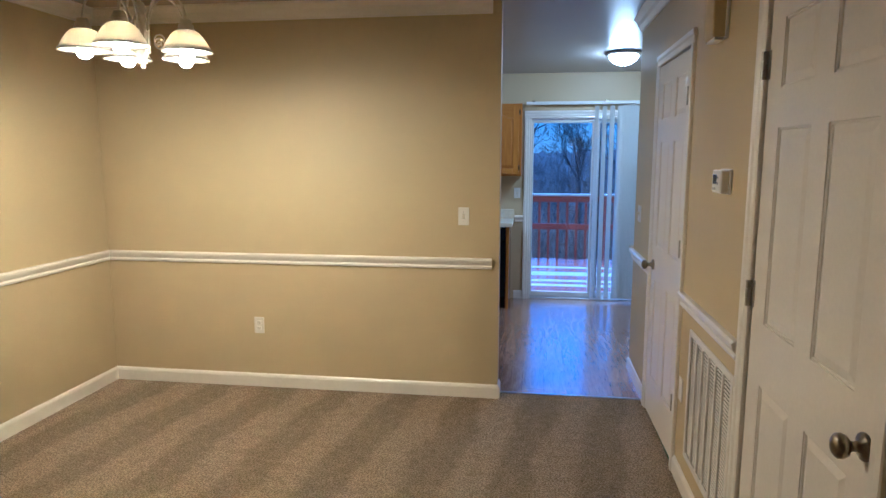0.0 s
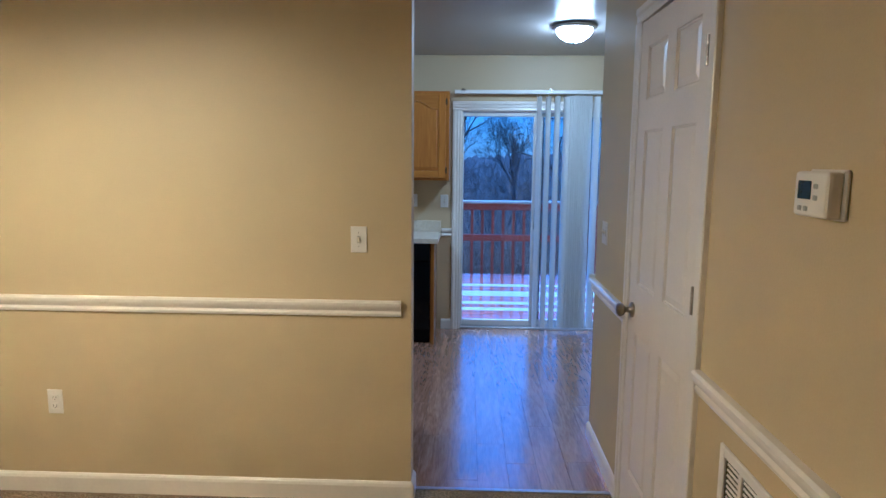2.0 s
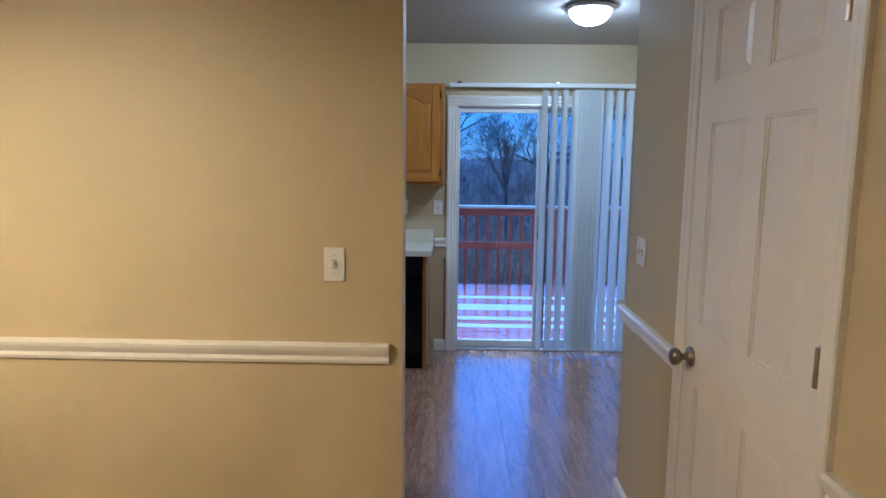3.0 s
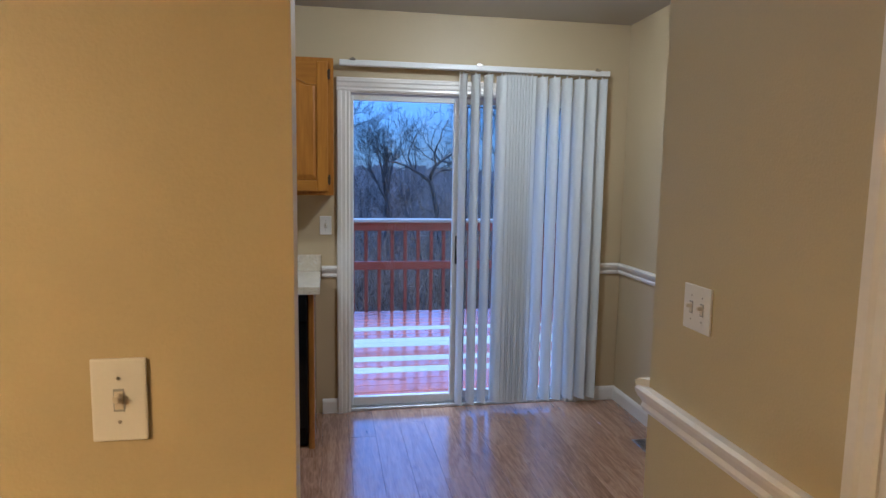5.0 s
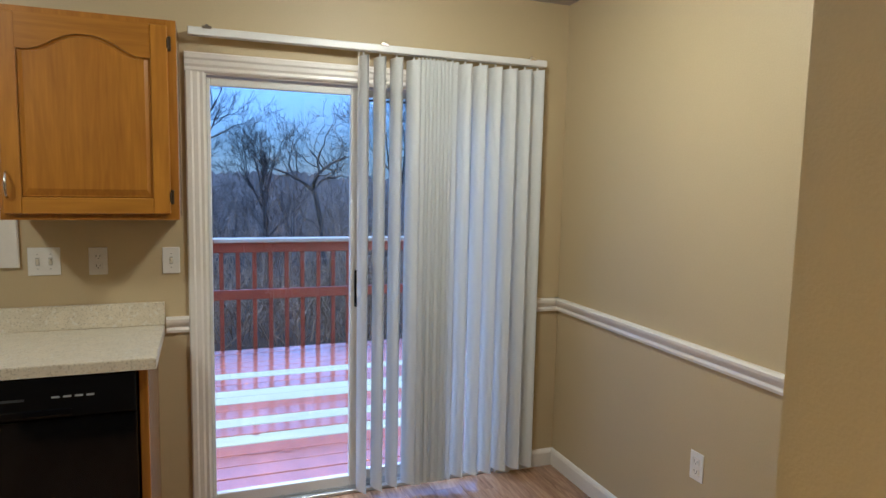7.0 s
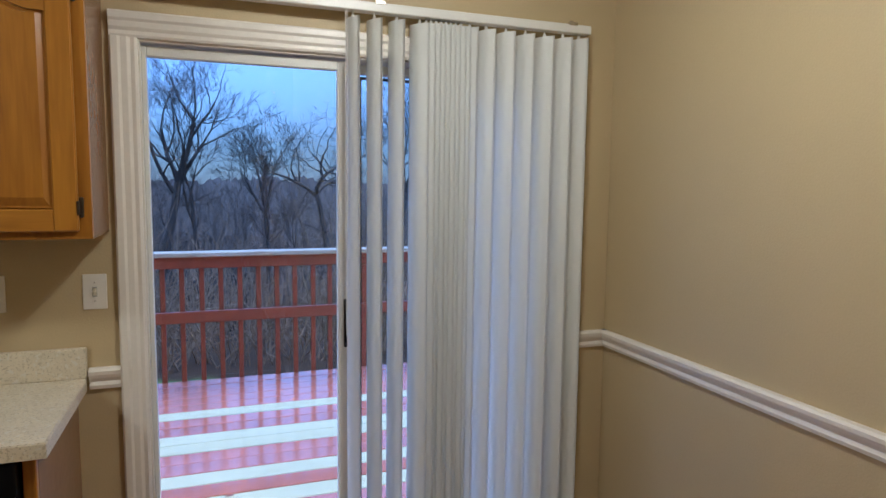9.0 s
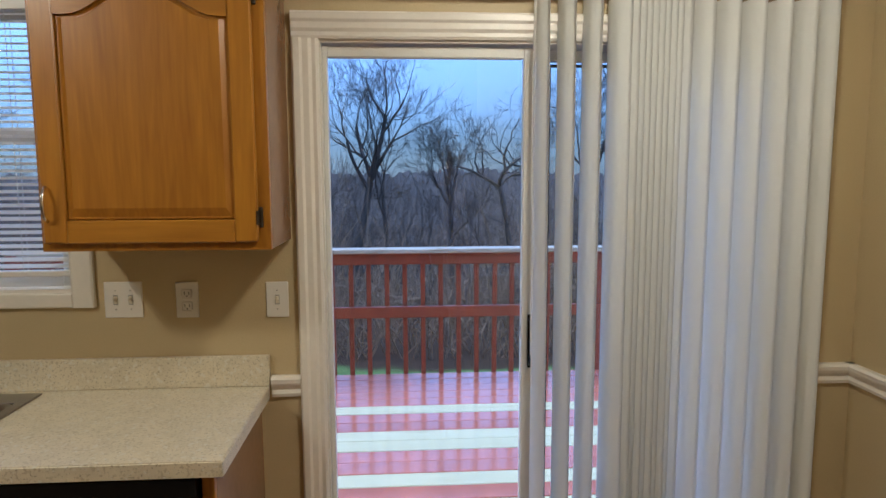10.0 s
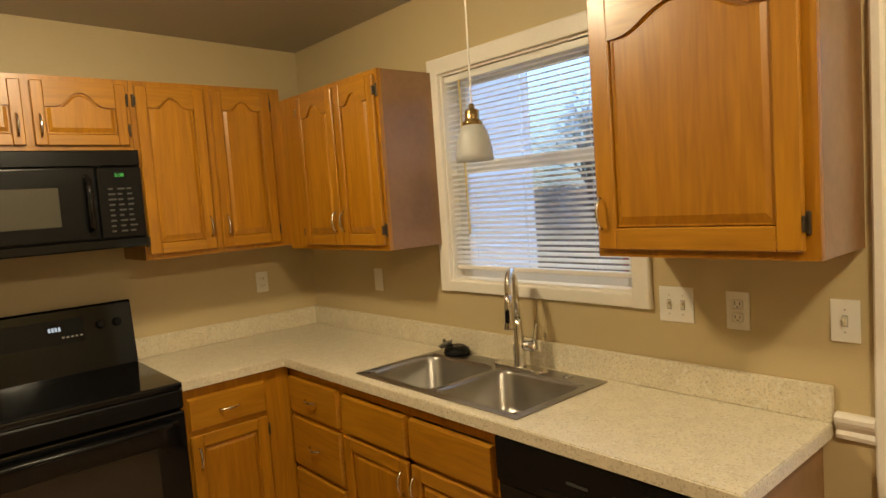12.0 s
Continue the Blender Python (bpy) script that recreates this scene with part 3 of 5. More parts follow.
part("plate", box(bmesh.new(), -0.035, -0.005, -0.057, 0.035, 0, 0.057, 0.003, 2), M_PLATE, blank)
jack = thing("wall_jack", (XR, 3.565, 0.46), -90, "white blank jack plate near the closet", "cover plate")
part("plate", box(bmesh.new(), -0.035, -0.006, -0.057, 0.035, 0, 0.057, 0.003, 2), M_PLATE, jack)

th = thing("thermostat", (XR, 3.025, 1.490), -90, "white wall thermostat with a small dark screen", "thermostat")
part("back_plate", box(bmesh.new(), -0.064, -0.012, -0.048, 0.064, 0, 0.048, 0.004), M_PLATE, th)
body = part("body", box(bmesh.new(), -0.060, -0.042, -0.044, 0.060, -0.010, 0.044, 0.010, 3), M_PLATE, th)
part("screen", box(bmesh.new(), -0.042, -0.0436, -0.010, 0.006, -0.0415, 0.026, 0.001), M_LCD, th, "dark blue liquid crystal screen")
for bx_, bz in ((0.024, 0.016), (0.024, -0.006), (-0.030, -0.028), (-0.008, -0.028)):
    part("button", box(bmesh.new(), bx_ - 0.007, -0.0455, bz - 0.005, bx_ + 0.007, -0.0415, bz + 0.005, 0.002), M_GREYTXT, th)

ch = thing("door_chime", (XR, 3.20, 2.045), -90, "yellowed plastic door chime box high on the wall", "door chime")
part("cover", box(bmesh.new(), -0.065, -0.058, 0.0, 0.065, -0.004, 0.22, 0.008, 2), M_IVORY, ch)
part("base", box(bmesh.new(), -0.072, -0.012, -0.006, 0.072, 0, 0.226, 0.002), M_PLATE, ch)
part("lower_lip", box(bmesh.new(), -0.058, -0.050, -0.012, 0.058, -0.014, -0.001, 0.003), M_PLATE, ch)

gr = thing("return_air_grille", (XR, 3.10, 0.185), -90, "white stamped metal return air grille in the wall", "air vent")
GW, GH = 0.66, 0.615
bm = bmesh.new()
for r in ((-GW / 2, 0, -GW / 2 + 0.03, GH), (GW / 2 - 0.03, 0, GW / 2, GH), (-GW / 2 + 0.03, 0, GW / 2 - 0.03, 0.03), (-GW / 2 + 0.03, GH - 0.03, GW / 2 - 0.03, GH)):
    box(bm, r[0], -0.010, r[1], r[2], 0, r[3], 0.003)
part("frame", bm, M_TRIM, gr)
# no duct is built: a near-black sheet paints its shade
part("backing", box(bmesh.new(), -GW / 2 + 0.028, -0.0015, 0.028, GW / 2 - 0.028, -0.0002, GH - 0.028), M_SLOT, gr, "dark sheet standing for the shaded duct behind the louvres")
ncol = 6
cw = (GW - 0.06) / ncol
for c in range(ncol):
    x0 = -GW / 2 + 0.03 + c * cw
    if c:
        part("mullion", box(bmesh.new(), x0 - 0.009, -0.0095, 0.030, x0 + 0.009, -0.002, GH - 0.030, 0.002), M_TRIM, gr)
    bm = bmesh.new()
    for k in range(36):
        z = 0.034 + k * (GH - 0.068) / 36
        t = bmesh.new()
        box(t, -cw / 2 + 0.011, -0.0085, 0, cw / 2 - 0.011, -0.0070, 0.0150)
        join(bm, t, Matrix.Translation((x0 + cw / 2, 0.003, z)) @ Matrix.Rotation(radians(-28), 4, 'X'))
    tagged(part("louvres", bm, M_TRIM, gr), kind="stuff")

rg = thing("floor_register", (1.665, 6.735, 0.0), 0, "brown metal floor register by the nook wall", "floor vent")
part("frame", boxes([(-0.065, -0.15, 0.0005, -0.05, 0.15, 0.005), (0.05, -0.15, 0.0005, 0.065, 0.15, 0.005), (-0.05, -0.15, 0.0005, 0.05, -0.135, 0.005), (-0.05, 0.135, 0.0005, 0.05, 0.15, 0.005)], 0.001), M_PEWTER, rg)
# near-black sheet for the shade below the slats
part("backing", box(bmesh.new(), -0.05, -0.135, 0.0003, 0.05, 0.135, 0.0015), M_SLOT, rg)
for k in range(15):
    part("slat", box(bmesh.new(), -0.049, -0.131 + k * 0.0182, 0.0012, 0.049, -0.124 + k * 0.0182, 0.0042, 0.0008), M_PEWTER, rg)
part("divider", box(bmesh.new(), -0.003, -0.134, 0.001, 0.003, 0.134, 0.0048), M_PEWTER, rg)

# ---- chandelier ----
CHZ = 1.964
cd = thing("chandelier", (-1.648, 3.112, CHZ), 0, "brushed nickel five-arm chandelier with lit white glass shades", "chandelier")
bm = bmesh.new()
lathe(bm, [(0, 0), (0.008, 0.004), (0.010, 0.012), (0.005, 0.018), (0.018, 0.024), (0.020, 0.060), (0.030, 0.066), (0.030, 0.200), (0.024, 0.215), (0.018, 0.235), (0.026, 0.250), (0.020, 0.275), (0.008, 0.285), (0.006, 0.33), (0, 0.33)], 20)
part("column", bm, M_SATIN, cd, "fluted nickel column", True)
bm = bmesh.new()
for k in range(10):
    t = bmesh.new()
    lathe(t, [(0, 0), (0.0055, 0), (0.0055, 0.13), (0, 0.13)], 6)
    join(bm, t, Matrix.Translation((0.030 * math.cos(k * 0.628), 0.030 * math.sin(k * 0.628), 0.068)))
part("fluting", bm, M_SATIN, cd, "", True)
bm = bmesh.new()
zt = HC - CHZ
for k in range(12):
    z = 0.325 + k * (zt - 0.365) / 12
    ang = 1.57 * (k % 2)
    pts = [(0.008 * math.cos(a) * math.cos(ang), 0.008 * math.cos(a) * math.sin(ang), z + 0.014 + 0.018 * math.sin(a)) for a in [i * math.pi / 4 for i in range(9)]]
    tube(bm, pts, 0.0018, 5, False)
part("chain", bm, M_SATIN, cd)
part("canopy", lathe(bmesh.new(), [(0, zt - 0.045), (0.012, zt - 0.045), (0.03, zt - 0.03), (0.06, zt - 0.012), (0.065, zt), (0, zt)], 24), M_SATIN, cd, "", True)
for k in range(5):
    a = math.atan2(-2.66, 1.72) + radians(-20 + 72 * k)
    cx, cy = math.cos(a), math.sin(a)
    R = 0.222
    bm = bmesh.new()
    pts = []
    for i in range(17):
        f = i / 16
        th_ = math.pi * f
        r = 0.035 + (R - 0.035) * (0.5 - 0.5 * math.cos(th_))
        z = 0.16 + 0.150 * math.sin(th_) + 0.024 * f
        pts.append((r * cx, r * cy, z))
    tube(bm, pts, 0.0055, 8)
    pts = []
    for i in range(20):
        f = i / 19
        q = 0.030 * (1 - 0.75 * f)
        ang = f * 9.0
        r = 0.085 + q * math.cos(ang)
        pts.append((r * cx, r * cy, 0.115 + q * math.sin(ang)))
    tube(bm, pts, 0.003, 6)
    arm = part("arm", bm, M_SATIN, cd, "", True)
    cx, cy = R * cx, R * cy
    part("socket", lathe(bmesh.new(), [(0, 0.196), (0.020, 0.195), (0.024, 0.188), (0.024, 0.178), (0.031, 0.174), (0.032, 0.158), (0.036, 0.152), (0.0, 0.150)], 20, cx, cy), M_SATIN, arm, "stepped nickel socket cup", True)
    prof = [(0.034, 0.152), (0.048, 0.146), (0.064, 0.130), (0.078, 0.108), (0.090, 0.086), (0.098, 0.068)]
    bm = bmesh.new()
    lathe(bm, prof + [(r - 0.003, z) for r, z in prof[::-1]], 40, cx, cy)
    for v in bm.verts:   # ribs down the glass
        dx, dy = v.co.x - cx, v.co.y - cy
        f = 1 + (0.012 if int(round(math.atan2(dy, dx) / (2 * math.pi) * 40)) % 2 else 0.0)
        v.co.x, v.co.y = cx + dx * f, cy + dy * f
    part("shade", bm, M_SHADE, arm, "white ribbed bell glass shade", True)
    part("shade_rim", lathe(bmesh.new(), [(0.097, 0.070), (0.1025, 0.070), (0.1045, 0.062), (0.098, 0.060), (0.097, 0.070)], 30, cx, cy), M_PEWTER, arm, "", True)
    bm = bmesh.new()
    lathe(bm, [(0.014, 0.150), (0.016, 0.112), (0.027, 0.084), (0.031, 0.062), (0.027, 0.042), (0.015, 0.032), (0, 0.030)], 18, cx, cy)
    part("bulb", bm, M_BULB, arm, "glowing round bulb", True)


# ---- kitchen ceiling lamps ----
def dome_lamp(loc, label):
    d = thing("ceiling_lamp", loc, 0, label, "ceiling lamp", "dome lamps")
    part("rim", lathe(bmesh.new(), [(0, 0), (0.150, 0), (0.158, -0.010), (0.150, -0.022), (0.132, -0.030), (0.125, -0.026), (0.0, -0.004)], 36), M_PEWTER, d, "dark pewter rim", True)
    part("bowl", lathe(bmesh.new(), [(0.126, -0.026), (0.120, -0.050), (0.098, -0.078), (0.062, -0.100), (0.020, -0.112), (0, -0.113)], 36), M_DOME, d, "glowing frosted glass bowl", True)
    part("finial", lathe(bmesh.new(), [(0.012, -0.112), (0.013, -0.118), (0.006, -0.124), (0.008, -0.130), (0, -0.136)], 14), M_PEWTER, d, "", True)
    return d


dome_lamp((0.815, 6.45, ceiling_z(6.45) - 0.002), "lit flush dome lamp with pewter rim on ceiling")
dome_lamp((-1.40, 6.12, ceiling_z(6.12) - 0.002), "lit flush dome lamp over the work area")

# ---- pendant over the sink ----
pd = thing("pendant_lamp", (-1.155, 7.235, 1.698), 0, "unlit pendant with brass cap and frosted glass bell", "pendant lamp")
prof = [(0.026, 0.128), (0.038, 0.120), (0.051, 0.096), (0.059, 0.062), (0.064, 0.028), (0.066, 0.0)]
part("shade", lathe(bmesh.new(), prof + [(r - 0.003, z) for r, z in prof[::-1]], 30), M_PSHADE, pd, "frosted alabaster glass bell shade", True)
part("cap", lathe(bmesh.new(), [(0.0, 0.126), (0.034, 0.122), (0.035, 0.134), (0.027, 0.139), (0.025, 0.146), (0.025, 0.170), (0.020, 0.176), (0.009, 0.180), (0.011, 0.190), (0.004, 0.197), (0, 0.197)], 20), M_BRASS, pd, "aged brass cap", True)
part("cord", tube(bmesh.new(), [(0, 0, 0.194), (0.001, 0.001, 0.5), (0, 0, ceiling_z(7.235) - 1.698)], 0.003, 8), M_PLATE, pd)
part("canopy", lathe(bmesh.new(), [(0, 0.742), (0.01, 0.742), (0.05, 0.757), (0.055, ceiling_z(7.235) - 1.698), (0, ceiling_z(7.235) - 1.698)], 20), M_NICKEL, pd, "", True)

# ---- patio door ----
sd = thing("door_patio", (0, YF, 0), 0, "white sliding glass patio door with black pull handle", "patio door", kind="structure")
PC = [(0, 0), (0.012, 0), (0.016, 0.008), (0.014, 0.020), (0.020, 0.030), (0.020, 0.048), (0.026, 0.056), (0.026, 0.074), (0.020, 0.080), (0, 0.080)]
part("casing", sweep(bmesh.new(), PC, (SX0 + 0.006, 0, 0), (SX0 + 0.006, 0, SZ - 0.006), (0, -1, 0), (-1, 0, 0)), M_TRIM, sd, "white moulded casing")
part("casing", sweep(bmesh.new(), PC, (SX1 - 0.006, 0, 0), (SX1 - 0.006, 0, SZ - 0.006), (0, -1, 0), (1, 0, 0)), M_TRIM, sd, "white moulded casing")
part("casing", sweep(bmesh.new(), PC, (SX0 - 0.074, 0, SZ - 0.006), (SX1 + 0.074, 0, SZ - 0.006), (0, -1, 0), (0, 0, 1)), M_TRIM, sd, "white moulded casing")
for q in ((SX0, 0.001, 0, SX0 + 0.012, WT + 0.02, SZ - 0.014), (SX1 - 0.012, 0.001, 0, SX1, WT + 0.02, SZ - 0.014), (SX0, 0.001, SZ - 0.014, SX1, WT + 0.02, SZ)):
    part("jamb", boxes([q]), M_TRIM, sd)
part("sill", boxes([(SX0 + 0.012, 0.0, 0.0, SX1 - 0.012, WT + 0.03, 0.018), (SX0 + 0.012, 0.030, 0.018, SX1 - 0.012, 0.036, 0.030), (SX0 + 0.012, 0.070, 0.018, SX1 - 0.012, 0.076, 0.034), (SX0 + 0.012, 0.105, 0.018, SX1 - 0.012, 0.112, 0.040)], 0.002), M_ALU, sd, "aluminium sill with slide tracks")


def sash(x0, x1, y, name, stile):
    z0, z1 = 0.030, SZ - 0.020
    bm = boxes([(x0, y, z0, x0 + stile[0], y + 0.034, z1), (x1 - stile[1], y, z0, x1, y + 0.034, z1), (x0 + stile[0], y, z0, x1 - stile[1], y + 0.034, z0 + 0.052), (x0 + stile[0], y, z1 - 0.034, x1 - stile[1], y + 0.034, z1)], 0.003)
    f = part(name, bm, M_VINYL, sd, "white vinyl sash")
    g = part("pane", box(bmesh.new(), x0 + stile[0] - 0.004, y + 0.014, z0 + 0.048, x1 - stile[1] + 0.004, y + 0.020, z1 - 0.030), M_GLASS, f)
    g.visible_shadow = False
    return f


sash(0.024, 0.728, 0.028, "sliding_sash", (0.016, 0.068))
fx = sash(0.70, 1.438, 0.070, "fixed_sash", (0.046, 0.05))
part("gasket", boxes([(0.746, 0.066, 0.085, 0.756, 0.069, 1.93), (1.378, 0.066, 0.085, 1.388, 0.069, 1.93), (0.756, 0.066, 1.92, 1.378, 0.069, 1.93)]), M_GASKET, sd, "dark rubber glazing gasket")
bm = bmesh.new()
tube(bm, [(0.688, 0.028, 0.945), (0.688, -0.004, 0.955), (0.688, -0.012, 0.98), (0.688, -0.012, 1.07), (0.688, -0.004, 1.095), (0.688, 0.028, 1.105)], 0.008, 8)
box(bm, 0.680, 0.016, 0.935, 0.698, 0.028, 1.115, 0.003)
part("handle", bm, M_BLACKM, sd, "black pull handle")
part("latch", box(bmesh.new(), 0.692, 0.016, 1.27, 0.706, 0.028, 1.335, 0.004), M_VINYL, sd)

# ---- vertical blinds ----
vb = thing("vertical_blind", (0, YF - 0.06, 0), 0, "off-white vertical blind drawn to one side", "window blind")
part("headrail", box(bmesh.new(), -0.045, -0.022, 2.128, 1.632, 0.022, 2.160, 0.003), M_VINYL, vb, "white aluminium headrail")
for x in (0.03, 0.79, 1.55):
    part("bracket", box(box(bmesh.new(), x - 0.018, -0.026, 2.155, x + 0.018, 0.060, 2.166, 0.001), x - 0.006, -0.012, 2.166, x + 0.006, -0.004, 2.175, 0.001), M_NICKEL, vb)


def vane_mesh(width, drop):
    """A slightly curved PVC strip hanging from the origin."""
    bm = bmesh.new()
    seg = 8
    front, back = [], []
    for i in range(seg + 1):
        x = (i / seg - 0.5) * width
        y = 0.011 * (1 - (2 * i / seg - 1) ** 2)
        front.append((bm.verts.new((x, -y, 0)), bm.verts.new((x, -y, -drop))))
        back.append((bm.verts.new((x, -y + 0.0012, 0)), bm.verts.new((x, -y + 0.0012, -drop))))
    for rows in (front, back):
        for a, c in zip(rows, rows[1:]):
            bm.faces.new((a[0], a[1], c[1], c[0]) if rows is front else (a[0], c[0], c[1], a[1]))
    for k in (0, seg):
        bm.faces.new((front[k][0], back[k][0], back[k][1], front[k][1]))
    me = bpy.data.meshes.new("vane")
    bm.to_mesh(me)
    bm.free()
    for p in me.polygons:
        p.use_smooth = True
    me.materials.append(M_VANE)
    return me


VANE = vane_mesh(0.089, 2.065)
CLIP = bpy.data.meshes.new("clip")
bm = box(box(bmesh.new(), -0.006, -0.002, -0.004, 0.006, 0.002, 0.012, 0.001), -0.002, -0.002, 0.010, 0.002, 0.002, 0.024)
bm.to_mesh(CLIP)
bm.free()
CLIP.materials.append(M_VINYL)
rv = random.Random(4)
vanes = [(0.697, -70), (0.773, -65), (0.853, -65), (0.938, -52)]
vanes += [(0.962 + 0.019 * k, -52) for k in range(8)]
vanes += [(1.130, -66), (1.196, -58), (1.276, -58), (1.357, -59), (1.438, -58), (1.518, -59), (1.589, -63)]
for i, (x, deg) in enumerate(vanes):
    o = new("vane", VANE)
    o.parent = vb
    o.matrix_basis = pose(x, 0.0, 2.108 + rv.uniform(-0.002, 0.002), 0, rv.uniform(-0.15, 0.15), deg + rv.uniform(-2, 2))
    c = new("clip", CLIP)
    c.parent = o
bm = bmesh.new()
tube(bm, [(0.672, -0.006, 2.13), (0.668, -0.010, 1.6), (0.672, -0.008, 1.0)], 0.0012, 5)
tube(bm, [(0.676, -0.010, 2.13), (0.675, -0.012, 1.5), (0.676, -0.010, 0.9)], 0.0012, 5)
part("cord", bm, M_VINYL, vb)

# ---- kitchen window with mini blind ----
wd_ = thing("window_1", (0, YF, 0), 0, "white double-hung window above the sink", "window", kind="structure")
FL = [(0, 0), (0.016, 0), (0.018, 0.006), (0.018, 0.060), (0.014, 0.066), (0, 0.066)]
bm = bmesh.new()
a0, a1, c0, c1 = WX0 - 0.0, WX1 + 0.0, WZ0, WZ1
sweep(bm, FL, (a0, 0, c0 - 0.046), (a0, 0, c1 + 0.066), (0, -1, 0), (-1, 0, 0))
sweep(bm, FL, (a1, 0, c0 - 0.046), (a1, 0, c1 + 0.066), (0, -1, 0), (1, 0, 0))
sweep(bm, FL, (a0, 0, c1), (a1, 0, c1), (0, -1, 0), (0, 0, 1))
sweep(bm, [(u, v * 0.7) for u, v in FL], (a0, 0, c0), (a1, 0, c0), (0, -1, 0), (0, 0, -1))
part("window_casing", bm, M_TRIM, wd_, "flat cream painted casing")
part("jamb", boxes([(a0, 0.001, c0, a0 + 0.010, WT, c1), (a1 - 0.010, 0.001, c0, a1, WT, c1), (a0 + 0.010, 0.001, c1 - 0.010, a1 - 0.010, WT, c1), (a0 + 0.010, 0.001, c0, a1 - 0.010, WT, c0 + 0.010)]), M_TRIM, wd_)
zm = 1.70
for z0, z1, y, nm in ((c0 + 0.010, zm + 0.022, 0.060, "lower_sash"), (zm - 0.022, c1 - 0.010, 0.090, "upper_sash")):
    f = part(nm, boxes([(a0 + 0.010, y, z0, a0 + 0.058, y + 0.028, z1), (a1 - 0.058, y, z0, a1 - 0.010, y + 0.028, z1), (a0 + 0.058, y, z0, a1 - 0.058, y + 0.028, z0 + 0.045), (a0 + 0.058, y, z1 - 0.044, a1 - 0.058, y + 0.028, z1)], 0.002), M_VINYL, wd_)
    g = part("pane", box(bmesh.new(), a0 + 0.054, y + 0.012, z0 + 0.041, a1 - 0.054, y + 0.017, z1 - 0.040), M_GLASS, f)
    g.visible_shadow = False
mb = thing("mini_blind", ((a0 + a1) / 2, YF + 0.028, 0), 0, "white horizontal mini blind with open slats", "window blind")
bw = (a1 - a0) / 2 - 0.014
part("headrail", box(bmesh.new(), -bw, -0.014, c1 - 0.040, bw, 0.014, c1 - 0.012, 0.002), M_VINYL, mb)
part("bottom_rail", box(bmesh.new(), -bw, -0.012, 1.262, bw, 0.012, 1.282, 0.004), M_TRIM, mb)
SL = bpy.data.meshes.new("slat")
bm = bmesh.new()
top = [[bm.verts.new((sx * bw, (i / 4 - 0.5) * 0.025, 0.0025 * (1 - (i / 2 - 1) ** 2))) for i in range(5)] for sx in (-1, 1)]
bot = [[bm.verts.new((v.co.x, v.co.y, v.co.z - 0.0007)) for v in r] for r in top]
for i in range(4):
    bm.faces.new((top[0][i], top[1][i], top[1][i + 1], top[0][i + 1]))
    bm.faces.new((bot[0][i], bot[0][i + 1], bot[1][i + 1], bot[1][i]))
bm.to_mesh(SL)
bm.free()
SL.materials.append(M_SLAT)
ns = 37
for k in range(ns):
    o = new("slat", SL)
    o.parent = mb
    o.matrix_basis = pose(rv.uniform(-0.001, 0.001), 0, 1.296 + k * (c1 - 0.052 - 1.296) / (ns - 1), 22 + rv.uniform(-2, 2), rv.uniform(-0.12, 0.12), 0)
for x in (-bw + 0.14, 0, bw - 0.14):
    for y in (-0.013, 0.013):
        part("ladder_cord", tube(bmesh.new(), [(x, y, 1.28), (x, y, c1 - 0.03)], 0.0009, 4), M_VINYL, mb)
part("wand", tube(bmesh.new(), [(-bw + 0.10, -0.022, c1 - 0.04), (-bw + 0.112, -0.026, 1.42)], 0.004, 6), M_IVORY, mb, "amber tilt wand")


# ---- cabinets ----
def arch(w, z_low, rise, n=18):
    """Cathedral curve across a width w: flat shoulders and a round crown."""
    pts = []
    lim = 0.86 if w > 0.35 else 0.66
    for i in range(n + 1):
        f = i / n
        u = abs(2 * f - 1)
        if u > lim:
            z = 0.0
        else:
            z = 0.5 + 0.5 * math.cos(math.pi * (u / lim) ** 1.25)
        pts.append((f * w, z_low + rise * z))
    return pts


def pull(parent, x, z, vertical=True):
    h = 0.045
    pts = []
    for i in range(9):
        f = i / 8 * 2 - 1
        d = -0.006 - 0.022 * (1 - f * f) ** 0.6
        pts.append((x, d - 0.019, z + f * h) if vertical else (x + f * h, d - 0.019, z))
    bm = tube(bmesh.new(), pts, [0.0045, 0.004, 0.0042, 0.0052, 0.0058, 0.0052, 0.0042, 0.004, 0.0045], 8)
    return part("pull", bm, M_NICKEL, parent, "curved satin nickel pull", True)


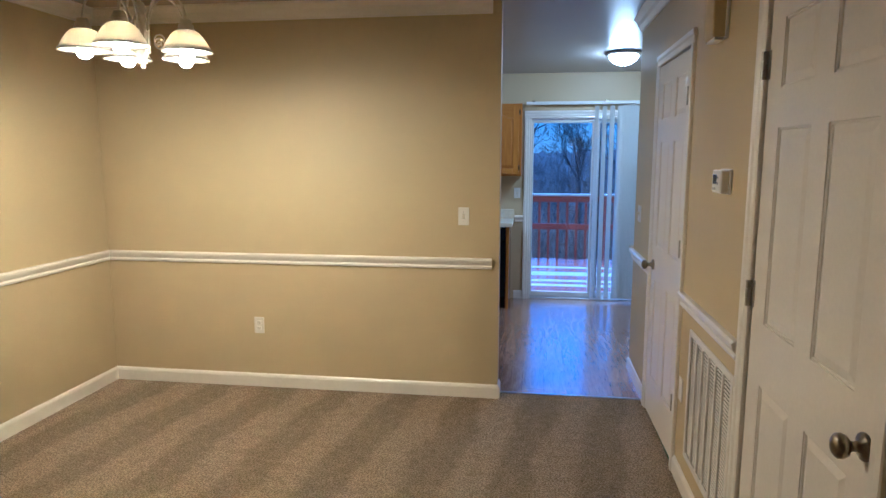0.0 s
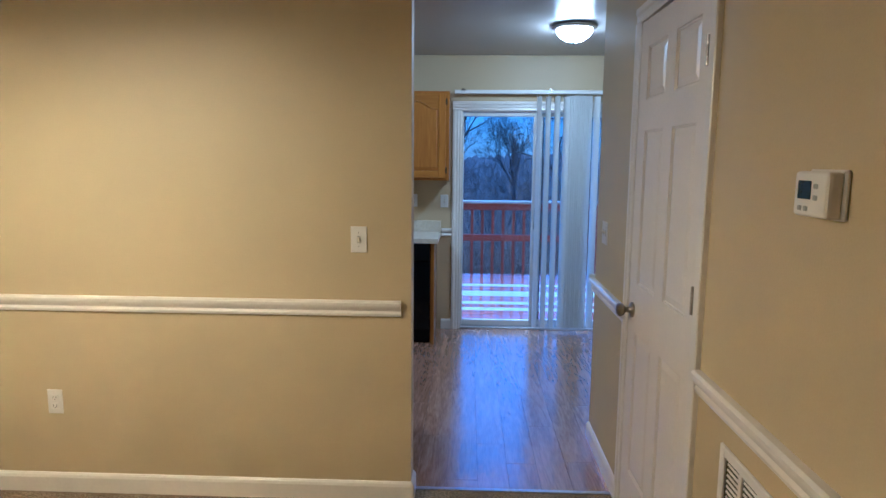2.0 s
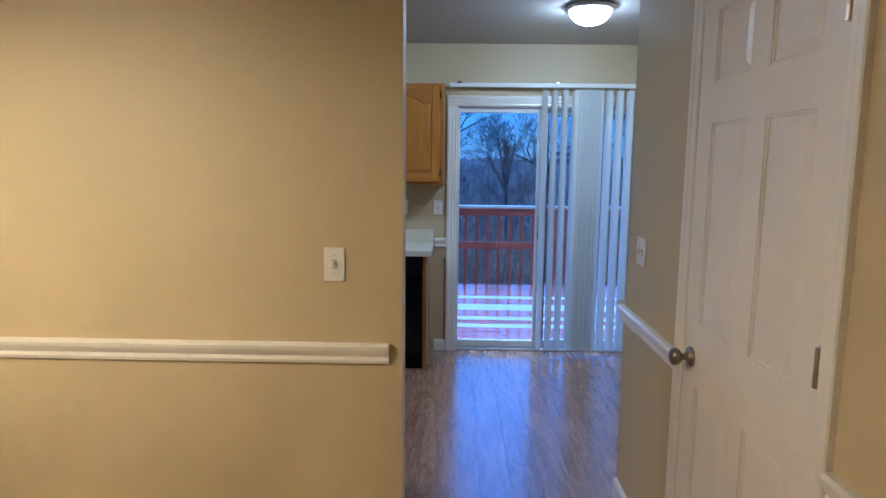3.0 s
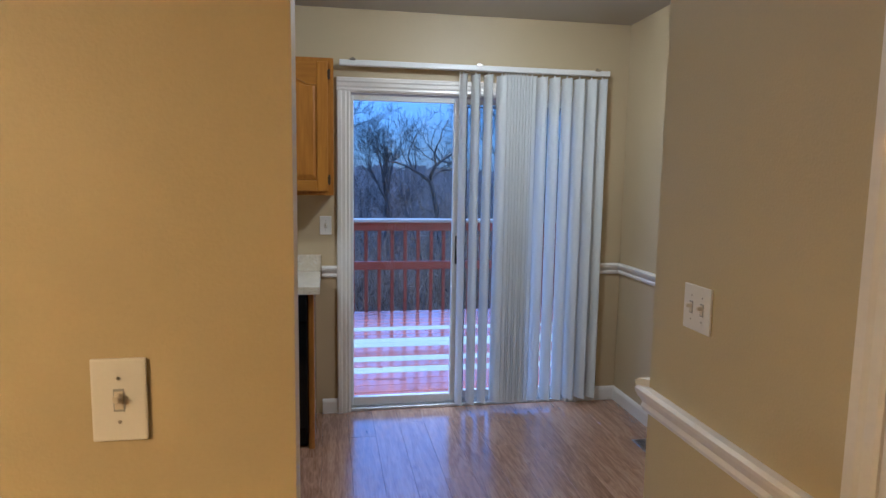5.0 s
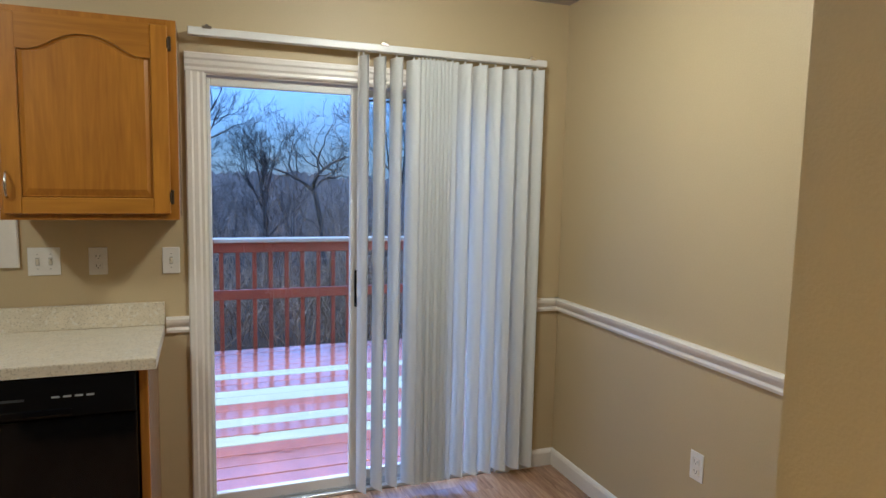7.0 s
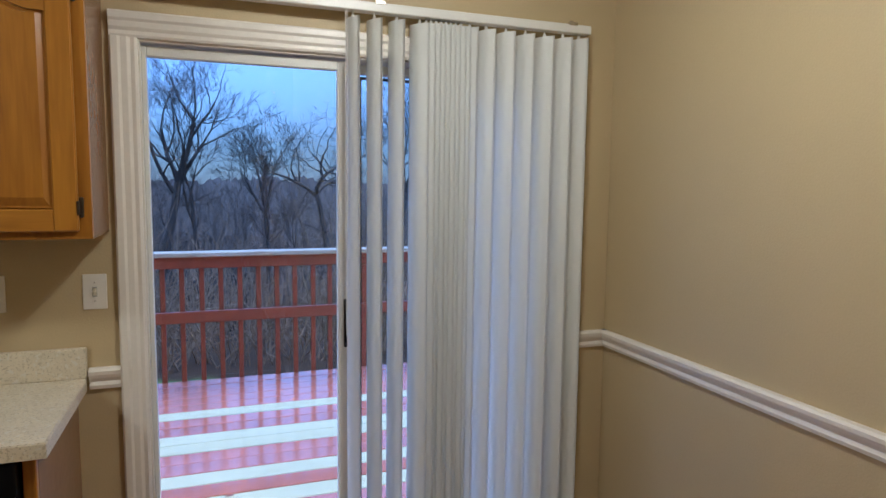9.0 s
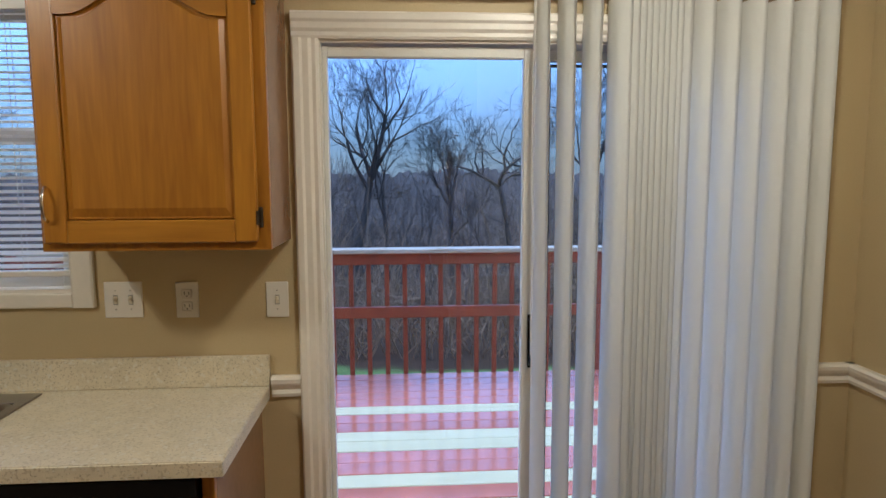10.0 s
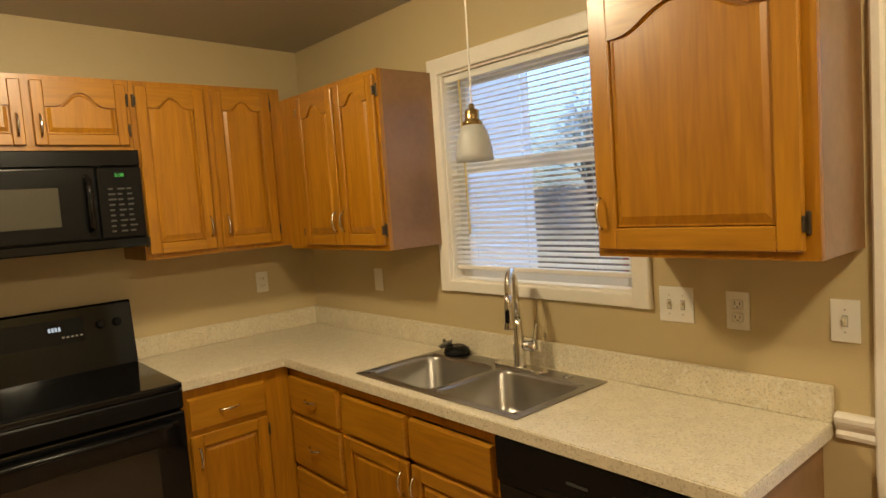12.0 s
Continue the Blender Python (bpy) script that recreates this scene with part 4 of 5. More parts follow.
def cab_door(parent, x0, x1, z0, z1, arched=True, pull_at=None, hinge_at=None, name="door", sw=0.055):
    """Framed raised-panel oak door on the front plane y = 0 of a cabinet."""
    w = x1 - x0
    T = 0.019
    iw = w - 2 * sw
    bm = bmesh.new()
    if arched:
        rise = min(0.065, 0.22 * iw)
        low = z1 - sw - rise
        cv = arch(iw, low, rise)
        prism(bm, [(x0 + sw + x, z) for x, z in cv] + [(x1 - sw, z1), (x0 + sw, z1)], -T + 0.001, -0.001, 0.0)
    else:
        low, rise = z1 - sw, 0.0
        cv = [(0, low), (iw, low)]
        box(bm, x0 + sw, -T, z1 - sw, x1 - sw, -0.001, z1, 0.003)
    top_rail = bm
    bm = bmesh.new()
    prism(bm, [(x0 + sw, z0 + sw), (x1 - sw, z0 + sw)] + [(x0 + sw + x, z) for x, z in cv[::-1]], -0.008, -0.002, 0.002)
    prism(bm, [(x0 + sw + 0.006, z0 + sw + 0.006), (x1 - sw - 0.006, z0 + sw + 0.006)] + [(x0 + sw + 0.006 + x * (iw - 0.012) / iw, z - 0.007) for x, z in cv[::-1]], -0.0165, -0.007, 0.015)
    door = part(name, bm, M_OAK, parent)
    part("rail", top_rail, M_OAKX, door)
    part("rail", boxes([(x0 + sw, -T, z0, x1 - sw, -0.001, z0 + sw)], 0.003), M_OAKX, door)
    part("stile", boxes([(x0, -T, z0, x0 + sw, -0.001, z1)], 0.004), M_OAK, door)
    part("stile", boxes([(x1 - sw, -T, z0, x1, -0.001, z1)], 0.004), M_OAK, door)
    if pull_at:
        pull(door, pull_at[0], pull_at[1])
    if hinge_at is not None:
        for z in (z0 + 0.065, z1 - 0.065):
            s = 1 if hinge_at > (x0 + x1) / 2 else -1
            part("hinge", box(box(bmesh.new(), min(hinge_at, hinge_at + s * 0.012), -0.008, z - 0.028, max(hinge_at, hinge_at + s * 0.012), -0.0005, z + 0.028, 0.003), hinge_at - 0.003, -0.022, z - 0.020, hinge_at + 0.003, -0.006, z + 0.018, 0.002), M_HINGE, door)
    return door


def drawer_front(parent, x0, x1, z0, z1, with_pull=True):
    bm = bmesh.new()
    prism(bm, [(x0, z0), (x1, z0), (x1, z1), (x0, z1)], -0.019, -0.001, 0.008)
    d = part("drawer_front", bm, M_OAKX, parent)
    if with_pull:
        pull(d, (x0 + x1) / 2, (z0 + z1) / 2, False)
    return d


def carcass(parent, x0, x1, z0, z1, depth, frame_bars, side=M_OAK):
    """Sides, top and bottom behind an oak face frame; the frame's front is at y = 0."""
    part("side", boxes([(x0, 0.02, z0, x0 + 0.012, depth, z1)]), side, parent, "laminate cabinet side")
    part("side", boxes([(x1 - 0.012, 0.02, z0, x1, depth, z1)]), side, parent, "laminate cabinet side")
    part("bottom", boxes([(x0 + 0.012, 0.02, z0, x1 - 0.012, depth, z0 + 0.014)]), side, parent)
    part("back", boxes([(x0 + 0.012, depth - 0.008, z0 + 0.014, x1 - 0.012, depth, z1 - 0.014)]), side, parent)
    if z0 > 1:
        part("top", boxes([(x0 + 0.012, 0.02, z1 - 0.014, x1 - 0.012, depth, z1)]), side, parent)
    part("face_frame", boxes(frame_bars), M_OAK, parent)


UZ0, UZ1 = 1.378, 2.125
FY = 7.245   # front plane of the uppers on the far wall
# upper right of the window
c = thing("wall_cabinet", (-0.672, FY, 0), 0, "honey oak wall cabinet with one arched door", "cabinet", "wall cabinets")
w = 0.59
carcass(c, 0, w, UZ0, UZ1, YF - FY, [(0, 0, UZ0, 0.03, 0.02, UZ1), (w - 0.04, 0, UZ0, w, 0.02, UZ1), (0.03, 0, UZ0, w - 0.04, 0.02, UZ0 + 0.03), (0.03, 0, UZ1 - 0.03, w - 0.04, 0.02, UZ1)], M_SIDE)
cab_door(c, 0.012, w - 0.030, UZ0 + 0.022, UZ1 - 0.022, True, (0.030, UZ0 + 0.125), w - 0.030, sw=0.060)
# upper left of the window
x0 = -2.55
c = thing("wall_cabinet", (x0, FY, 0), 0, "honey oak wall cabinet with two arched doors beside the window", "cabinet", "wall cabinets")
w = 0.845
carcass(c, 0.0, w, UZ0, UZ1, YF - FY, [(0.0, 0, UZ0, 0.20, 0.02, UZ1), (w - 0.03, 0, UZ0, w, 0.02, UZ1), (0.20, 0, UZ0, w - 0.03, 0.02, UZ0 + 0.03), (0.20, 0, UZ1 - 0.03, w - 0.03, 0.02, UZ1), (0.50, 0, UZ0 + 0.03, 0.54, 0.02, UZ1 - 0.03)], M_SIDE)
cab_door(c, 0.185, 0.512, UZ0 + 0.022, UZ1 - 0.022, True, (0.488, UZ0 + 0.13), 0.185, sw=0.05)
cab_door(c, 0.527, w - 0.014, UZ0 + 0.022, UZ1 - 0.022, True, (0.551, UZ0 + 0.13), w - 0.014, sw=0.05)

# uppers on the side wall: local x runs along +y, front faces +x
FX = -2.55
UZ0, UZ1 = UZ0 + 0.02, UZ1 + 0.058
c = thing("wall_cabinet", (FX, 6.535, 0), 90, "honey oak corner wall cabinet with two arched doors", "cabinet", "wall cabinets")
w = 0.71
carcass(c, 0, w, UZ0, UZ1, FX - XL, [(0, 0, UZ0, 0.03, 0.02, UZ1), (w - 0.06, 0, UZ0, w, 0.02, UZ1), (0.03, 0, UZ0, w - 0.06, 0.02, UZ0 + 0.03), (0.03, 0, UZ1 - 0.03, w - 0.06, 0.02, UZ1), (0.31, 0, UZ0 + 0.03, 0.36, 0.02, UZ1 - 0.03)], M_OAK)
cab_door(c, 0.018, 0.318, UZ0 + 0.022, UZ1 - 0.022, True, (0.294, UZ0 + 0.13), 0.018, sw=0.05)
cab_door(c, 0.352, 0.645, UZ0 + 0.022, UZ1 - 0.022, True, (0.376, UZ0 + 0.13), 0.645, sw=0.05)
c = thing("wall_cabinet", (FX, 5.77, 0), 90, "short honey oak cabinet above the microwave", "cabinet", "wall cabinets")
w = 0.763
MZ1 = 1.880
carcass(c, 0, w, MZ1 + 0.002, UZ1, FX - XL, [(0, 0, MZ1, 0.03, 0.02, UZ1), (w - 0.03, 0, MZ1, w, 0.02, UZ1), (0.03, 0, MZ1, w - 0.03, 0.02, MZ1 + 0.03), (0.03, 0, UZ1 - 0.03, w - 0.03, 0.02, UZ1), (0.36, 0, MZ1 + 0.03, 0.40, 0.02, UZ1 - 0.03)], M_OAK)
cab_door(c, 0.014, 0.366, MZ1 + 0.022, UZ1 - 0.022, True, (0.342, MZ1 + 0.10), 0.014, sw=0.045)
cab_door(c, 0.396, w - 0.016, MZ1 + 0.022, UZ1 - 0.022, True, (0.420, MZ1 + 0.10), w - 0.016, sw=0.045)
# further upper past the microwave
c = thing("wall_cabinet", (FX, 5.30, 0), 90, "honey oak wall cabinet past the microwave", "cabinet", "wall cabinets")
w = 0.468
carcass(c, 0, w, UZ0, UZ1, FX - XL, [(0, 0, UZ0, 0.03, 0.02, UZ1), (w - 0.03, 0, UZ0, w, 0.02, UZ1), (0.03, 0, UZ0, w - 0.03, 0.02, UZ0 + 0.03), (0.03, 0, UZ1 - 0.03, w - 0.03, 0.02, UZ1)], M_OAK)
cab_door(c, 0.014, w - 0.014, UZ0 + 0.022, UZ1 - 0.022, True, (w - 0.05, UZ0 + 0.13), 0.014, sw=0.05)

# base units
CT = 0.905               # worktop surface
BF = 7.022               # front plane of the base units on the far wall
BZ1 = CT - 0.038
BX = -2.262              # front plane of the side base units


def base_unit(loc, rz, w, depth, label, bars):
    c = thing("base_cabinet", loc, rz, label, "cabinet", "base cabinets")
    carcass(c, 0, w, 0.10, BZ1, depth, bars)
    part("toe_kick", box(bmesh.new(), 0.002, 0.05, 0, w - 0.002, depth - 0.02, 0.10), M_BLACKM, c)
    return c


def bars(w, s0=0.03, s1=0.03, zz=()):
    r = [(0, 0, 0.10, s0, 0.02, BZ1), (w - s1, 0, 0.10, w, 0.02, BZ1), (s0, 0, 0.10, w - s1, 0.02, 0.13), (s0, 0, BZ1 - 0.05, w - s1, 0.02, BZ1)]
    return r + [(s0, 0, z, w - s1, 0.02, z + 0.03) for z in zz]


dep = YF - BF
w = 0.442
c = base_unit((BX, BF, 0), 0, w, dep, "honey oak drawer base with three drawers", bars(w, 0.03, 0.02, (0.63, 0.385)))
drawer_front(c, 0.018, w - 0.010, 0.652, 0.822)
drawer_front(c, 0.018, w - 0.010, 0.405, 0.638)
drawer_front(c, 0.018, w - 0.010, 0.125, 0.388)
w = 0.908
c = base_unit((BX + 0.443, BF, 0), 0, w, dep, "honey oak sink base with false drawer fronts and doors", bars(w, 0.03, 0.03, (0.63,)) + [(0.43, 0, 0.13, 0.47, 0.02, BZ1 - 0.05)])
for a, e, px in ((0.022, 0.446, 0.420), (0.468, w - 0.022, 0.494)):
    drawer_front(c, a, e, 0.655, 0.812, False)
    cab_door(c, a, e, 0.125, 0.640, False, (px, 0.56), None, sw=0.052)
w = 0.49
c = base_unit((BX, 6.525, 0), 90, w, BX - XL, "honey oak base cabinet with drawer and door", bars(w, 0.03, 0.13, (0.655,)))
drawer_front(c, 0.020, 0.365, 0.680, 0.822)
cab_door(c, 0.020, 0.365, 0.125, 0.660, False, (0.050, 0.565), 0.365, sw=0.052)
# end panel past the dishwasher
ep = thing("end_panel", (-0.222, BF, 0), 0, "pale laminate end panel with oak edge", "panel")
part("panel", box(bmesh.new(), 0.0, 0.019, 0, 0.030, dep, BZ1), M_SIDE, ep)
part("edge", box(bmesh.new(), 0.0, -0.001, 0, 0.030, 0.018, BZ1, 0.002), M_OAK, ep)

# dishwasher
dw = thing("dishwasher", (-0.908, BF, 0), 0, "black built-in dishwasher under the worktop", "dishwasher")
w = 0.684
part("body", box(bmesh.new(), 0.004, 0.01, 0.10, w - 0.004, dep - 0.02, BZ1 - 0.004), M_BLACKM, dw)
part("door", box(bmesh.new(), 0.004, -0.022, 0.13, w - 0.004, 0.008, 0.715, 0.005, 2), M_BLACK, dw, "glossy black door")
cp = part("control_panel", box(bmesh.new(), 0.004, -0.030, 0.720, w - 0.004, 0.008, BZ1 - 0.006, 0.006, 2), M_BLACKM, dw, "black control panel")
part("pocket_handle", box(bmesh.new(), 0.18, -0.034, 0.728, 0.48, -0.026, 0.752, 0.004, 2), M_BLACK, cp)
for k in range(4):
    part("button", box(bmesh.new(), 0.42 + 0.035 * k, -0.0318, 0.79, 0.444 + 0.035 * k, -0.0285, 0.796), M_GREYTXT, cp)
part("badge", box(bmesh.new(), 0.27, -0.0318, 0.786, 0.34, -0.0285, 0.794), M_DIM, cp)
part("toe_kick", box(bmesh.new(), 0.01, 0.05, 0, w - 0.01, 0.07, 0.10), M_BLACKM, dw)

# worktop with a cut-out for the sink
SKX0, SKX1, SKY0, SKY1 = -1.708, -0.845, 7.032, 7.500
CX1, CY0, CXF = -0.165, 6.992, -2.240
ct = thing("worktop", (0, 0, 0), 0, "speckled cream laminate worktop in an L", "worktop")
z0, z1 = CT - 0.038, CT
hx0, hx1, hy0, hy1 = SKX0 + 0.02, SKX1 - 0.02, SKY0 + 0.02, SKY1 - 0.02
gx, gy = [XL, CXF, hx0, hx1, CX1], [6.528, CY0, hy0, hy1, YF]
cells = [(i, j) for i in range(4) for j in range(4) if (j > 0 or i == 0) and (i, j) != (2, 2)]
bm = bmesh.new()
low = {(i, j): bm.verts.new((gx[i], gy[j], z0)) for i in range(5) for j in range(5)}
high = {(i, j): bm.verts.new((gx[i], gy[j], z1)) for i in range(5) for j in range(5)}
for i, j in cells:
    bm.faces.new((high[i, j], high[i + 1, j], high[i + 1, j + 1], high[i, j + 1]))
    bm.faces.new((low[i, j + 1], low[i + 1, j + 1], low[i + 1, j], low[i, j]))
    for p, q, nb_ in (((i, j), (i + 1, j), (i, j - 1)), ((i + 1, j), (i + 1, j + 1), (i + 1, j)), ((i + 1, j + 1), (i, j + 1), (i, j + 1)), ((i, j + 1), (i, j), (i - 1, j))):
        if nb_ not in cells:
            bm.faces.new((high[q], high[p], low[p], low[q]))
bmesh.ops.delete(bm, geom=[v for v in bm.verts if not v.link_faces], context='VERTS')
bmesh.ops.recalc_face_normals(bm, faces=bm.faces[:])
part("slab", bm, M_COUNTER, ct)
part("backsplash", boxes([(XL, YF - 0.020, z1, CX1 + 0.005, YF - 0.001, z1 + 0.100), (XL + 0.001, 6.528, z1, XL + 0.020, YF - 0.020, z1 + 0.100)], 0.003), M_COUNTER, ct)
part("front_edge", boxes([(CXF - 0.001, CY0 - 0.004, z0 - 0.002, CX1 + 0.003, CY0 - 0.0002, z1 - 0.002), (CXF + 0.0002, 6.528, z0 - 0.002, CXF + 0.004, CY0 - 0.004, z1 - 0.002), (CX1 + 0.0002, CY0, z0 - 0.002, CX1 + 0.004, YF - 0.022, z1 - 0.002)], 0.001), M_COUNTER, ct)

# sink: rim and two bowls
sk = thing("sink", (0, 0, CT), 0, "stainless steel double-bowl drop-in sink", "sink")
mx_ = (SKX0 + SKX1) / 2


def rounded(x0, y0, x1, y1, r, n=5):
    pts = []
    for cx, cy, a in ((x1 - r, y0 + r, -90), (x1 - r, y1 - r, 0), (x0 + r, y1 - r, 90), (x0 + r, y0 + r, 180)):
        for i in range(n + 1):
            t = radians(a + 90 * i / n)
            pts.append((cx + r * math.cos(t), cy + r * math.sin(t)))
    return pts


bm = bmesh.new()
bowls = [(SKX0 + 0.035, SKY0 + 0.030, mx_ - 0.014, SKY1 - 0.085), (mx_ + 0.014, SKY0 + 0.030, SKX1 - 0.035, SKY1 - 0.085)]
rim_z = 0.006
box(bm, SKX0, SKY0, 0.0005, SKX1, SKY0 + 0.028, rim_z, 0.002)
box(bm, SKX0, SKY1 - 0.083, 0.0005, SKX1, SKY1, rim_z, 0.002)
box(bm, SKX0, SKY0 + 0.028, 0.0005, SKX0 + 0.033, SKY1 - 0.083, rim_z, 0.002)
box(bm, SKX1 - 0.033, SKY0 + 0.028, 0.0005, SKX1, SKY1 - 0.083, rim_z, 0.002)
box(bm, mx_ - 0.012, SKY0 + 0.028, 0.0005, mx_ + 0.012, SKY1 - 0.083, rim_z - 0.001, 0.002)
part("rim", bm, M_STEEL, sk)
for q in bowls:
    bm = bmesh.new()
    rings = []
    for ins, z, r in ((-0.008, 0.004, 0.05), (0.0, 0.002, 0.055), (0.006, -0.010, 0.055), (0.016, -0.130, 0.06), (0.030, -0.155, 0.06), (0.070, -0.165, 0.06), (0.12, -0.168, 0.045)):
        rings.append([bm.verts.new((x, y, z)) for x, y in rounded(q[0] + ins, q[1] + ins, q[2] - ins, q[3] - ins, r)])
    for a, e in zip(rings, rings[1:]):
        for i in range(len(a)):
            j = (i + 1) % len(a)
            bm.faces.new((a[i], a[j], e[j], e[i]))
    bm.faces.new(rings[-1])
    bmesh.ops.recalc_face_normals(bm, faces=bm.faces[:])
    bw_ = part("bowl", bm, M_STEEL, sk, "", True)
    part("drain", lathe(bmesh.new(), [(0.0, -0.166), (0.030, -0.166), (0.042, -0.1655), (0.044, -0.167)], 20, (q[0] + q[2]) / 2, (q[1] + q[3]) / 2), M_NICKEL, bw_, "", True)
part("hole_cover", lathe(bmesh.new(), [(0.018, rim_z), (0.018, rim_z + 0.004), (0.012, rim_z + 0.007), (0, rim_z + 0.008)], 18, -0.985, SKY1 - 0.040), M_STEEL, sk, "", True)

# faucet
fc = thing("faucet", (-1.212, SKY1 - 0.042, CT + 0.0065), 28, "brushed nickel pull-down faucet with side lever", "faucet")
bm = bmesh.new()
prof = rounded(-0.128, -0.027, 0.128, 0.027, 0.0265, 7)
lo, hi = ([bm.verts.new((x * f, y * f, z)) for x, y in prof] for f, z in ((1.0, 0.0), (0.965, 0.007)))
bm.faces.new(hi)
bm.faces.new(lo[::-1])
for i in range(len(prof)):
    j = (i + 1) % len(prof)
    bm.faces.new((lo[i], lo[j], hi[j], hi[i]))
part("deck_plate", bm, M_NICKEL, fc).matrix_basis = pose(0, 0, 0, 0, 0, -28)
part("body", lathe(bmesh.new(), [(0, 0.006), (0.026, 0.006), (0.0255, 0.012), (0.024, 0.02), (0.0235, 0.075), (0.021, 0.12), (0.0175, 0.165), (0.016, 0.19), (0, 0.19)], 24), M_NICKEL, fc, "", True)
pts = [(0, 0, 0.18), (0, 0, 0.28)] + [(0, -0.055 + 0.055 * math.cos(a), 0.315 + 0.065 * math.sin(a)) for a in [i * math.pi / 10 for i in range(11)]] + [(0, -0.112, 0.28)]
part("spout", tube(bmesh.new(), pts, 0.012, 14), M_NICKEL, fc, "", True)
head = part("spray_head", lathe(bmesh.new(), [(0, 0.30), (0.013, 0.30), (0.0145, 0.27), (0.0155, 0.262), (0.0155, 0.258), (0.018, 0.225), (0.0225, 0.182), (0.022, 0.176), (0.0, 0.174)], 22, 0, -0.114), M_NICKEL, fc, "", True)
part("spray_button", box(bmesh.new(), -0.007, -0.139, 0.200, 0.007, -0.128, 0.248, 0.003, 2), M_BLACKM, head)
part("barrel", tube(bmesh.new(), [(0.016, 0, 0.085), (0.030, 0, 0.085), (0.066, 0, 0.085), (0.070, 0, 0.085)], [0.018, 0.0195, 0.0195, 0.015], 18), M_NICKEL, fc, "", True)
part("lever", tube(bmesh.new(), [(0.056, 0.006, 0.100), (0.060, 0.014, 0.128), (0.066, 0.020, 0.158), (0.068, 0.021, 0.166)], [0.0075, 0.006, 0.0055, 0.004], 10), M_NICKEL, fc, "", True)
# sink stopper and strainer left by the sink
st_ = thing("sink_stopper", (-1.60, SKY1 - 0.035, CT + 0.0065), 0, "black rubber sink stopper with steel basket", "sink stopper")
part("rubber", lathe(bmesh.new(), [(0, 0), (0.054, 0), (0.058, 0.012), (0.052, 0.026), (0.034, 0.038), (0.020, 0.036), (0, 0.040)], 20, 0.02, 0), M_BLACKM, st_, "", True)
part("basket", lathe(bmesh.new(), [(0, 0.024), (0.026, 0.026), (0.036, 0.042), (0.034, 0.046), (0.010, 0.040), (0.006, 0.060), (0, 0.062)], 18), M_STEEL, st_, "", True).matrix_basis = pose(-0.024, -0.004, 0.004, 8, -24, 0)

# stove
SY0, SY1 = 5.764, 6.522
sv = thing("stove", (-2.215, SY0, 0), 90, "black freestanding electric range with glass top", "stove")
w = SY1 - SY0
dp = -2.215 - XL - 0.01
part("body", box(bmesh.new(), 0.002, 0.03, 0.08, w - 0.002, dp, 0.885, 0.004), M_BLACK, sv)
part("cooktop", box(bmesh.new(), 0.0, -0.004, 0.886, w, dp - 0.06, 0.912, 0.006, 2), M_BLACK, sv, "black glass cooktop")
for x, y, r in ((0.20, 0.17, 0.10), (0.57, 0.17, 0.08), (0.20, 0.43, 0.08), (0.57, 0.43, 0.10)):
    part("burner_ring", lathe(bmesh.new(), [(r - 0.003, 0.9124), (r - 0.003, 0.9130), (r, 0.9130), (r, 0.9124)], 36, x, y), M_BLACK, sv)
dr = part("oven_door", box(bmesh.new(), 0.006, -0.020, 0.24, w - 0.006, 0.028, 0.800, 0.006, 2), M_BLACK, sv, "black oven door")
part("oven_window", box(bmesh.new(), 0.12, -0.0225, 0.36, w - 0.12, -0.0195, 0.68, 0.002), M_OVENGLASS, dr)
bm = tube(bmesh.new(), [(0.05, -0.020, 0.765), (0.055, -0.055, 0.765), (0.09, -0.062, 0.765), (w - 0.09, -0.062, 0.765), (w - 0.055, -0.055, 0.765), (w - 0.05, -0.020, 0.765)], 0.012, 10)
part("handle", bm, M_BLACKM, dr, "", True)
part("front_rail", box(bmesh.new(), 0.003, -0.014, 0.808, w - 0.003, 0.03, 0.884, 0.006), M_BLACKM, sv)
part("drawer", box(bmesh.new(), 0.006, -0.016, 0.085, w - 0.006, 0.028, 0.232, 0.005), M_BLACK, sv)
bm = bmesh.new()
t = bmesh.new()
prof = [(0, 0), (0.075, 0), (0.075, 0.285), (0.045, 0.295), (0.035, 0.285), (0.012, 0.10)]
sweep(t, [(-u, v) for u, v in prof], (0, 0, 0), (w, 0, 0), (0, -1, 0))
join(bm, t, Matrix.Translation((0, dp - 0.076, 0.9125)))
bg = part("backguard", bm, M_BLACK, sv, "black control backguard")


def on_guard(x0, x1, v0, v1, mat_, name, lift=0.002):
    """A flat inlay on the sloping face of the backguard."""
    bm = bmesh.new()
    f = lambda v: dp - 0.076 + 0.012 + (v - 0.10) * (0.023 / 0.185)
    q = [(x0, f(v0) - lift, 0.9125 + v0), (x1, f(v0) - lift, 0.9125 + v0), (x1, f(v1) - lift, 0.9125 + v1), (x0, f(v1) - lift, 0.9125 + v1)]
    a = [bm.verts.new(p) for p in q]
    e = [bm.verts.new((p[0], p[1] + 0.002, p[2])) for p in q]
    bm.faces.new(a)
    bm.faces.new(e[::-1])
    for i in range(4):
        bm.faces.new((a[(i + 1) % 4], a[i], e[i], e[(i + 1) % 4]))
    return part(name, bm, mat_, bg)


